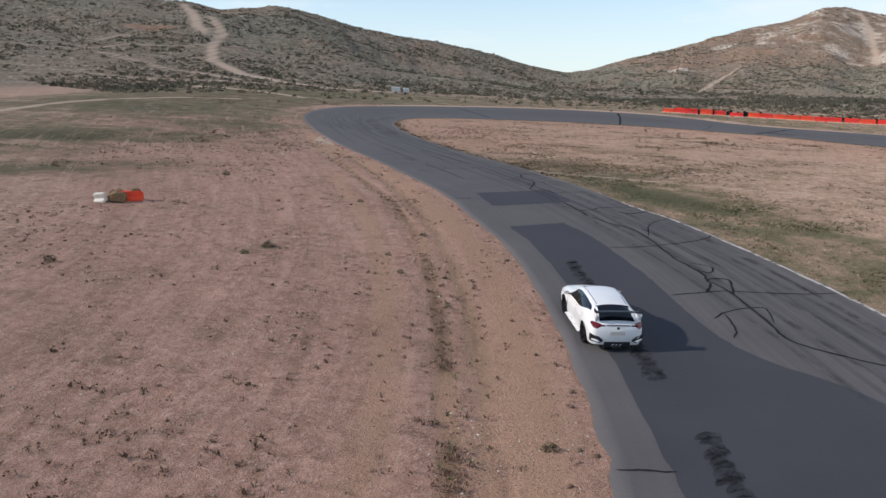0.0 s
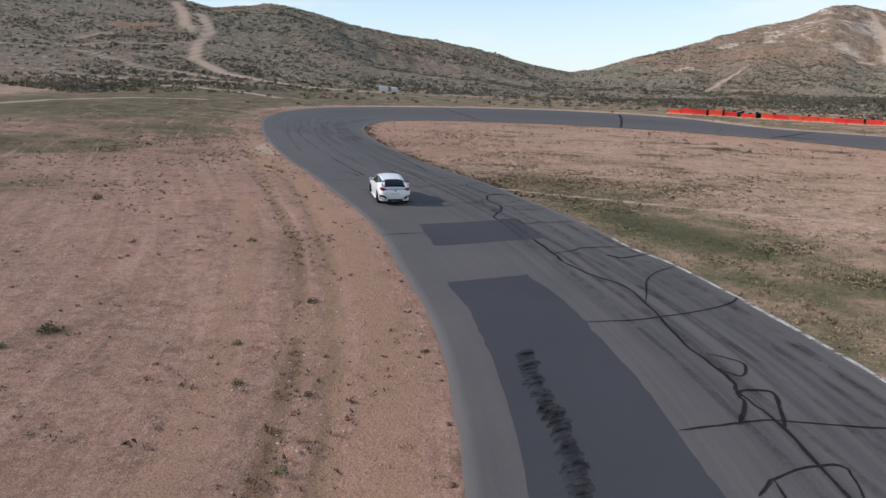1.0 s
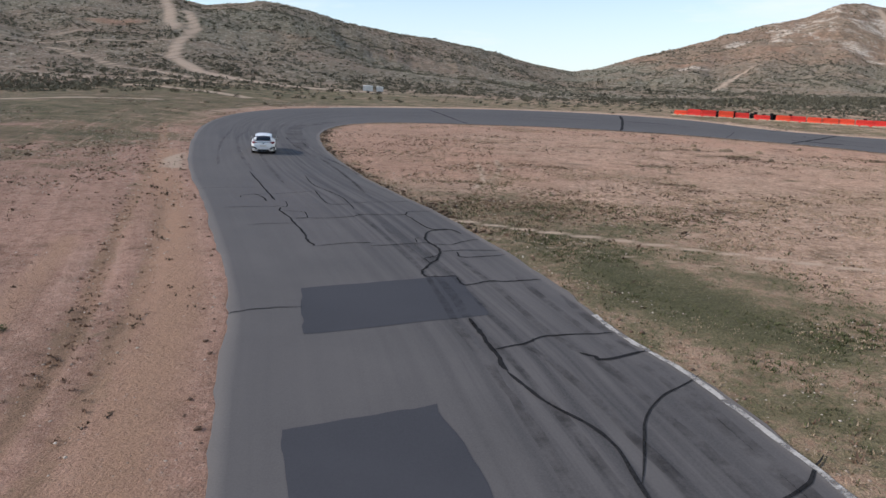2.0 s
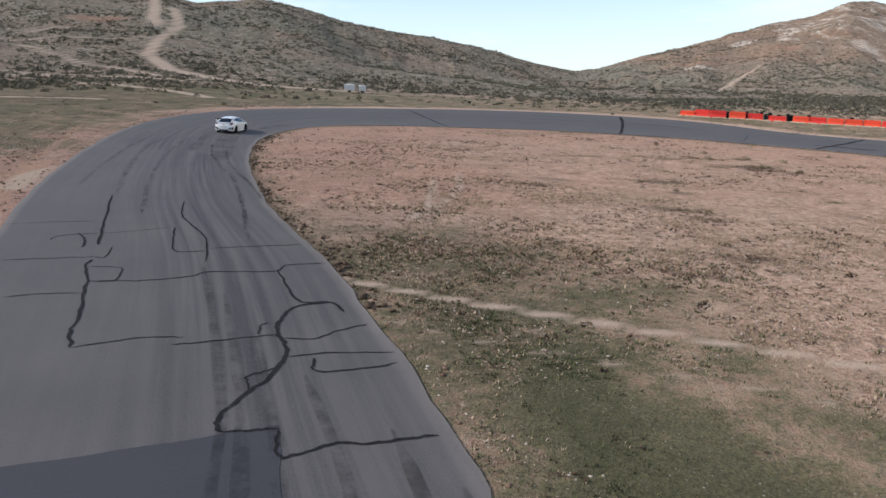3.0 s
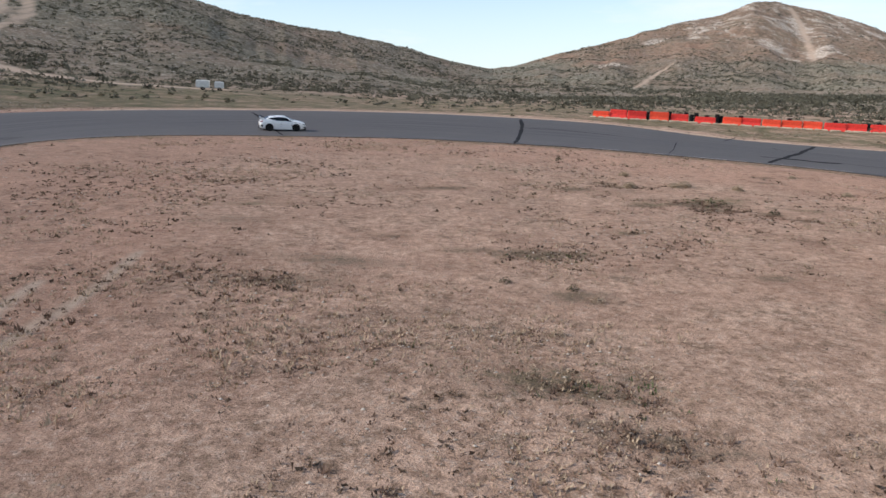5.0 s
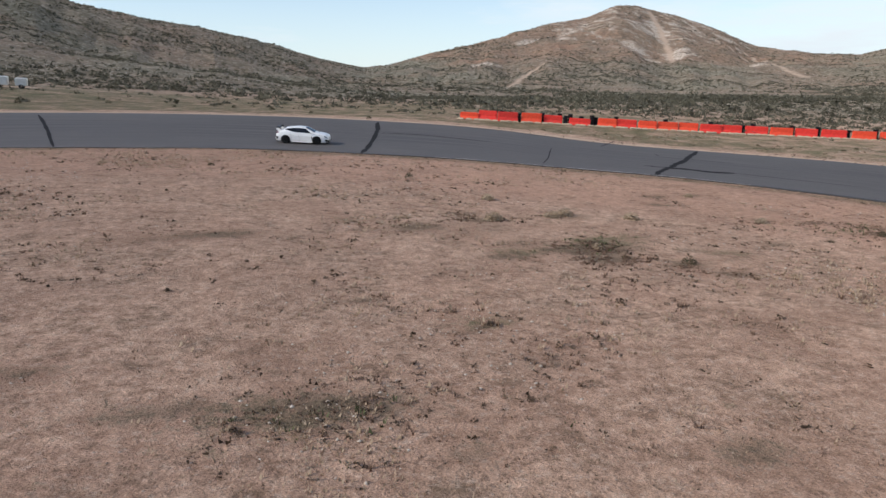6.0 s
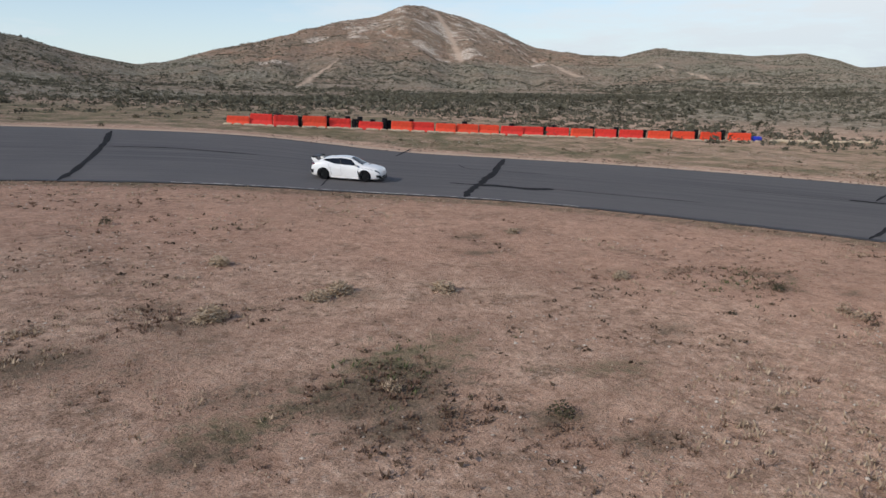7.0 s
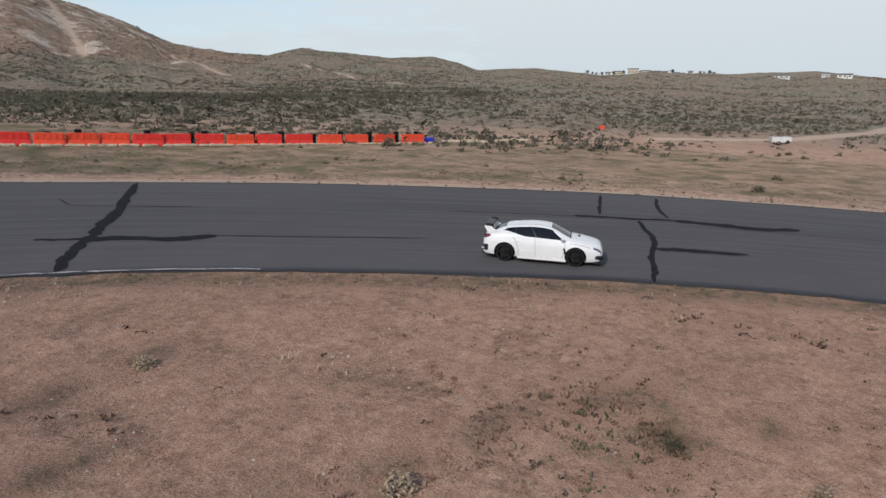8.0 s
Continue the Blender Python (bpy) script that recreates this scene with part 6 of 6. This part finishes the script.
def car_wheel(car, ax, sy):
    w = new("wheel")
    w.parent = car
    r, h = RADIUS, 0.122
    part("tyre", lathe([(r * 0.76, -h), (r * 0.90, -h * 1.04), (r * 0.985, -h * 0.86), (r, -h * 0.5), (r, h * 0.5), (r * 0.985, h * 0.86), (r * 0.90, h * 1.04), (r * 0.76, h)], 36, "y"), M_RUBBER, w, "", True)
    rim = part("rim", lathe([(r * 0.78, sy * h), (r * 0.75, sy * h * 0.86), (r * 0.72, sy * h * 0.2), (r * 0.72, -sy * h), (r * 0.78, -sy * h)], 36, "y"), M_RIM, w, "", True)
    for k in range(5):
        a = 2 * math.pi * k / 5
        for o in (-0.16, 0.16):
            bm = block(0.030, 0.035, r * 0.62, (0, 0, r * 0.12), 0.006)
            bmesh.ops.rotate(bm, cent=(0, 0, 0), matrix=Matrix.Rotation(a + o * 0.55, 3, "Y"), verts=bm.verts)
            bmesh.ops.translate(bm, vec=(0, sy * h * 0.66, 0), verts=bm.verts)
            part("spoke", bm, M_RIM, rim)
    hub = lathe([(0, h * 0.78), (r * 0.12, h * 0.78), (r * 0.2, h * 0.6), (r * 0.2, h * 0.2)], 16, "y")
    if sy < 0:
        bmesh.ops.scale(hub, vec=(1, -1, 1), verts=hub.verts)
    part("hub", hub, M_RIM, rim)
    part("brake_disc", lathe([(0, sy * 0.012), (r * 0.60, sy * 0.012), (r * 0.60, -sy * 0.012), (0, -sy * 0.012)], 28, "y"), M_BRAKE, w)
    w.location = (ax, sy * 0.795, RADIUS)
    liner = []
    bm = bmesh.new()
    for k in range(19):
        a = math.pi * (k / 18) * 1.24 - math.pi * 0.12
        c, s = math.cos(a) * (ARCH + 0.012), math.sin(a) * (ARCH + 0.012)
        liner.append([bm.verts.new((ax + c, sy * 0.50, RADIUS + s)), bm.verts.new((ax + c, sy * 0.905, RADIUS + s))])
    for a, b in zip(liner[:-1], liner[1:]):
        bm.faces.new((a[0], b[0], b[1], a[1]))
    bm.faces.new([q[0] for q in liner])
    part("arch_liner", bm, M_TRIM, car)
    lip = []
    bm = bmesh.new()
    for k in range(25):
        a = math.pi * (k / 24) * 1.08 - math.pi * 0.04
        ring = []
        for rr in (ARCH - 0.006, ARCH + 0.022):
            x, z = ax + math.cos(a) * rr, RADIUS + math.sin(a) * rr
            ring.append(bm.verts.new((x, sy * (side_y(x, max(z, 0.23)) + 0.006), z)))
        lip.append(ring)
    for a, b in zip(lip[:-1], lip[1:]):
        bm.faces.new((a[0], b[0], b[1], a[1]))
    part("arch_lip", bm, M_TRIM, car, "black arch lip")
    cal = block(0.09, 0.06, 0.17, (ax + 0.15, sy * 0.80, RADIUS - 0.06), 0.015)
    part("brake_caliper", cal, M_RIM, car)
    return w


def build_car():
    car = new("hatchback_car")
    tagged(car, "white five-door hatchback with a tall rear wing driving on asphalt", "car")
    body = part("body", car_body(), M_CAR, car, "glossy white painted body", True)
    part("windscreen", top_glass(1.06, 0.29, 0.05), M_GLASS, car, "dark tinted glass")
    part("rear_window", top_glass(-1.44, -2.10, 0.06), M_GLASS, car, "dark tinted glass")
    for sy in (-1, 1):
        part("pillar_trim", side_glass(-0.012, 1.0, sy, 0.003), M_TRIM, car, "gloss black pillar trim")
        part("front_side_window", side_glass(0.0, 0.46, sy), M_GLASS, car, "dark tinted glass")
        part("rear_side_window", side_glass(0.485, 0.80, sy), M_GLASS, car, "dark tinted glass")
        part("quarter_window", side_glass(0.82, 1.0, sy), M_GLASS, car, "dark tinted glass")
        part("door_seam", seam([(0.86, 0.90), (0.84, 0.6), (0.78, 0.30)], sy), M_TRIM, body)
        part("door_seam", seam([(-0.28, 0.93), (-0.27, 0.6), (-0.25, 0.27)], sy), M_TRIM, body)
        part("door_seam", seam([(-1.12, 0.96), (-0.98, 0.74), (-0.90, 0.45), (-0.92, 0.28)], sy), M_TRIM, body)
        part("bonnet_seam", seam([(1.0, 0.88), (1.4, 0.835), (1.8, 0.75)], sy), M_TRIM, body)
        for x in (-0.12, -0.98):
            z = 0.80
            bm = block(0.19, 0.035, 0.032, (0, 0, 0), 0.012)
            part("door_handle", bm, M_CAR, car).location = (x, sy * (side_y(x, z) + 0.012), z)
        # vent behind the front wheel
        bm = panel(lambda u, v: (0.95 - 0.09 * u - 0.10 * v * (1 - u * 0.2), sy * (side_y(0.9, 0.42 + 0.26 * v) + 0.006), 0.42 + 0.26 * v), 2, 6)
        part("wing_vent", bm, M_TRIM, car, "black vent")
        # sill blade
        bm = prism([(0.0, 0.0), (0.10, 0.0), (0.11, 0.025), (0.0, 0.06)], -0.93, 0.93, 0.006)
        if sy < 0:
            bmesh.ops.scale(bm, vec=(1, -1, 1), verts=bm.verts)
        part("side_skirt", bm, M_CAR, car).location = (0, sy * 0.84, 0.155)
        bm = prism([(0.0, 0.0), (0.12, 0.0), (0.12, 0.014), (0.0, 0.014)], -0.9, 0.9, 0.003)
        if sy < 0:
            bmesh.ops.scale(bm, vec=(1, -1, 1), verts=bm.verts)
        part("skirt_blade", bm, M_TRIM, car, "black lower blade").location = (0, sy * 0.835, 0.135)
        # dark joint beside the roof panel
        part("roof_seam", panel(lambda u, v, sy=sy: (0.26 - 1.62 * u, sy * (float(C_ROOF(0.26 - 1.62 * u)) - 0.085 + 0.02 * v), top_z(0.26 - 1.62 * u, float(C_ROOF(0.26 - 1.62 * u)) - 0.075) + 0.005), 16, 1), M_TRIM, body)
        # door mirror
        mir = part("mirror_housing", block(0.13, 0.20, 0.13, (0, 0, 0), 0.045), M_CAR, car)
        mir.location = (0.76, sy * 0.985, 0.95)
        part("mirror_arm", block(0.06, 0.14, 0.035, (0, 0, 0), 0.01), M_TRIM, mir).location = (0.0, -sy * 0.10, -0.01)
        part("mirror_glass", block(0.006, 0.17, 0.10, (-0.067, 0, 0.015), 0.002), M_STEEL, mir)
        # headlamp wraps the corner
        def lamp(u, v, sy=sy):
            x = 2.20 - 0.30 * u
            z = float(C_BELT(x)) - 0.095 + 0.085 * v + 0.01 * u
            return (x + 0.006, sy * (side_y(x, z) + 0.007), z)
        part("headlamp", panel(lamp, 12, 4, sy > 0), M_LAMP, car, "smoked headlamp")
        # tail lamp: a hooked red lens on the corner
        def tail(u, v, sy=sy):
            x = -2.27 + 0.27 * u
            z = 0.965 + 0.03 * u - 0.15 * (1 - 0.6 * u) * (1 - v)
            return (x - 0.004, sy * (side_y(x, z) + 0.008), z)
        part("tail_lamp", panel(tail, 10, 5, sy < 0), M_TAIL, car, "red tail lamp")
        part("tail_lamp_inner", block(0.03, 0.24, 0.06, (-2.262, sy * 0.55, 0.885), 0.012), M_TAIL, car, "red tail lamp")
        # black corner intake and outlet
        bm = prism([(sy * y, z) for y, z in ((0.88, 0.61), (0.62, 0.56), (0.47, 0.42), (0.60, 0.35), (0.88, 0.38))], -2.345, -2.20, 0.012)
        for v in bm.verts:
            v.co.x += max(0.0, abs(v.co.y) - 0.70) * 0.75
        part("rear_bumper_vent", bm, M_TRIM, car, "black vent")
        bm = prism([(sy * y, z) for y, z in ((0.85, 0.475), (0.68, 0.455), (0.56, 0.40), (0.66, 0.39), (0.85, 0.425))], -2.365, -2.22, 0.008)
        for v in bm.verts:
            v.co.x += max(0.0, abs(v.co.y) - 0.70) * 0.75
        part("vent_blade", bm, M_CAR, car)
        bm = prism([(sy * y, z) for y, z in ((0.84, 0.47), (0.66, 0.45), (0.56, 0.30), (0.68, 0.26), (0.84, 0.33))], 2.16, 2.325, 0.012)
        for v in bm.verts:
            v.co.x -= max(0.0, abs(v.co.y) - 0.60) * 0.75
        part("front_bumper_vent", bm, M_TRIM, car, "black vent")
        # wing upright sweeps up from the tailgate's edge
        bm = bmesh.new()
        prof = [(-1.74, 1.12), (-2.06, 1.01), (-2.15, 1.08), (-2.25, 1.24), (-2.27, 1.32), (-1.99, 1.31), (-1.92, 1.21)]
        a = [bm.verts.new((x, sy * 0.72, z)) for x, z in prof]
        b = [bm.verts.new((x, sy * 0.765, z)) for x, z in prof]
        bm.faces.new(a)
        bm.faces.new(b[::-1])
        for k in range(len(prof)):
            bm.faces.new((a[k], b[k], b[(k + 1) % len(prof)], a[(k + 1) % len(prof)]))
        bmesh.ops.recalc_face_normals(bm, faces=bm.faces)
        bmesh.ops.bevel(bm, geom=bm.edges[:], offset=0.012, segments=2, affect="EDGES", clamp_overlap=True)
        part("wing_upright", bm, M_CAR, car)
        part("wing_endplate", prism([(-0.012, 0.0), (0.012, 0.0), (0.012, 0.115), (-0.012, 0.115)], -2.235, -1.93, 0.005), M_TRIM, car, "black wing end plate").location = (0, sy * 0.745, 1.29)
    # wing blade
    bm = bmesh.new()
    prof = [(-1.94, 1.305), (-1.99, 1.335), (-2.09, 1.352), (-2.20, 1.368), (-2.24, 1.375), (-2.20, 1.335), (-2.08, 1.305)]
    rows = []
    for k in range(15):
        y = -0.735 + 1.47 * k / 14
        lift = 0.02 * (1 - (y / 0.735) ** 2)
        rows.append([bm.verts.new((x, y, z + lift)) for x, z in prof])
    for a, b in zip(rows[:-1], rows[1:]):
        for k in range(len(prof)):
            bm.faces.new((a[k], b[k], b[(k + 1) % len(prof)], a[(k + 1) % len(prof)]))
    bm.faces.new(rows[0])
    bm.faces.new(rows[-1][::-1])
    bmesh.ops.recalc_face_normals(bm, faces=bm.faces)
    part("wing_blade", bm, M_TRIM, car, "black rear wing blade", True)
    # roof-edge fins over the rear window
    part("roof_spoiler", prism([(-0.56, 0.0), (0.56, 0.0), (0.56, 0.022), (-0.56, 0.022)], -1.50, -1.36, 0.006), M_TRIM, car).location = (0, 0, 1.292)
    # front face
    part("grille", block(0.05, 1.02, 0.10, (2.235, 0, 0.545), 0.02), M_TRIM, car, "black grille")
    part("front_badge", block(0.02, 0.12, 0.09, (2.268, 0, 0.55), 0.01), M_STEEL, car)
    part("lower_intake", block(0.06, 0.86, 0.17, (2.245, 0, 0.26), 0.03), M_TRIM, car, "black lower intake")
    part("front_splitter", block(0.36, 1.60, 0.10, (2.10, 0, 0.135), 0.03), M_TRIM, car, "black splitter")
    part("bonnet_scoop", block(0.10, 0.34, 0.022, (1.35, 0, top_z(1.35, 0) - 0.006), 0.008), M_TRIM, car, "black bonnet scoop")
    # rear face
    part("rear_badge", block(0.02, 0.10, 0.08, (-2.288, 0, 0.80), 0.008), M_TRIM, car)
    part("rear_trim", block(0.025, 0.80, 0.035, (-2.284, 0, 0.915), 0.008), M_TRIM, car, "black tailgate trim")
    part("plate", block(0.015, 0.50, 0.13, (-2.296, 0, 0.60), 0.006), M_WHITE, car, "pale blank plate")
    part("diffuser", block(0.24, 0.92, 0.22, (-2.195, 0, 0.18), 0.03), M_TRIM, car, "black diffuser")
    for k in range(4):
        part("diffuser_fin", block(0.22, 0.014, 0.11, (-2.24, -0.45 + 0.3 * k, 0.16), 0.003), M_TRIM, car)
    for y, r in ((-0.13, 0.048), (0, 0.04), (0.13, 0.048)):
        p = part("exhaust_tip", lathe([(r * 0.82, 0.0), (r * 0.82, -0.14), (r, -0.15), (r, 0.0)], 18), M_STEEL, car, "steel exhaust tip", True)
        p.matrix_basis = pose(-2.20, y, 0.255, 0, 90, 0)
    part("roof_aerial", prism([(-0.02, 0.0), (0.02, 0.0), (0.004, 0.055), (-0.004, 0.055)], -1.18, -1.05, 0.004), M_CAR, car).location = (0, 0, 1.385)
    for y in (-0.35, 0.25):
        bm = block(0.02, 0.62, 0.012, (0, 0, 0), 0.004)
        part("wiper", bm, M_TRIM, car).matrix_basis = pose(1.03, y, top_z(1.03, y) + 0.012, 0, 0, 8)
    wheels = [car_wheel(car, ax, sy) for ax in AXLES for sy in (-1, 1)]
    return car, wheels


hatchback, car_wheels = build_car()

# seconds, place and heading of the car on the track
DRIVE = ((0.0, 5.55, 23.75, 4.0), (0.5, 3.68, 37.82, 9.5), (1.0, 0.13, 52.82, 14.5), (1.5, -4.15, 67.55, 16.0), (2.0, -8.26, 81.4, 13.5), (2.5, -10.77, 93.92, 7.5), (3.0, -11.11, 104.45, -2.0), (3.5, -9.25, 113.56, -17.0), (4.0, -5.37, 121.5, -35.0), (4.5, 0.87, 128.34, -54.0), (5.0, 8.98, 133.57, -73.0), (5.5, 18.08, 135.74, -89.0), (6.0, 28.1, 134.95, -105.0), (6.5, 38.4, 131.2, -115.0), (7.0, 48.35, 124.55, -132), (7.5, 57.25, 115.75, -146.5), (8.0, 64.58, 104.85, -161))


def motions():
    walk(hatchback, [(t, ground_pose(x, y, h, 0.0, road_z)) for t, x, y, h in DRIVE])
    # the wheels roll; a fifth of a turn brings the same spokes round again
    ts = np.array([d[0] for d in DRIVE])
    px, py = np.array([d[1] for d in DRIVE]), np.array([d[2] for d in DRIVE])
    fine = np.linspace(0, 8, 241)
    gone = np.concatenate([[0], np.cumsum(np.hypot(np.diff(np.interp(fine, ts, px)), np.diff(np.interp(fine, ts, py))))])
    spin = np.degrees(gone / RADIUS)
    step = (np.diff(spin) + 36) % 72 - 36
    roll = np.concatenate([[0], np.cumsum(step)])
    for w in car_wheels:
        place = w.location.copy()
        walk(w, [(i / 30, pose(place.x, place.y, place.z, 0, roll[i], 0)) for i in range(241)])


motions()
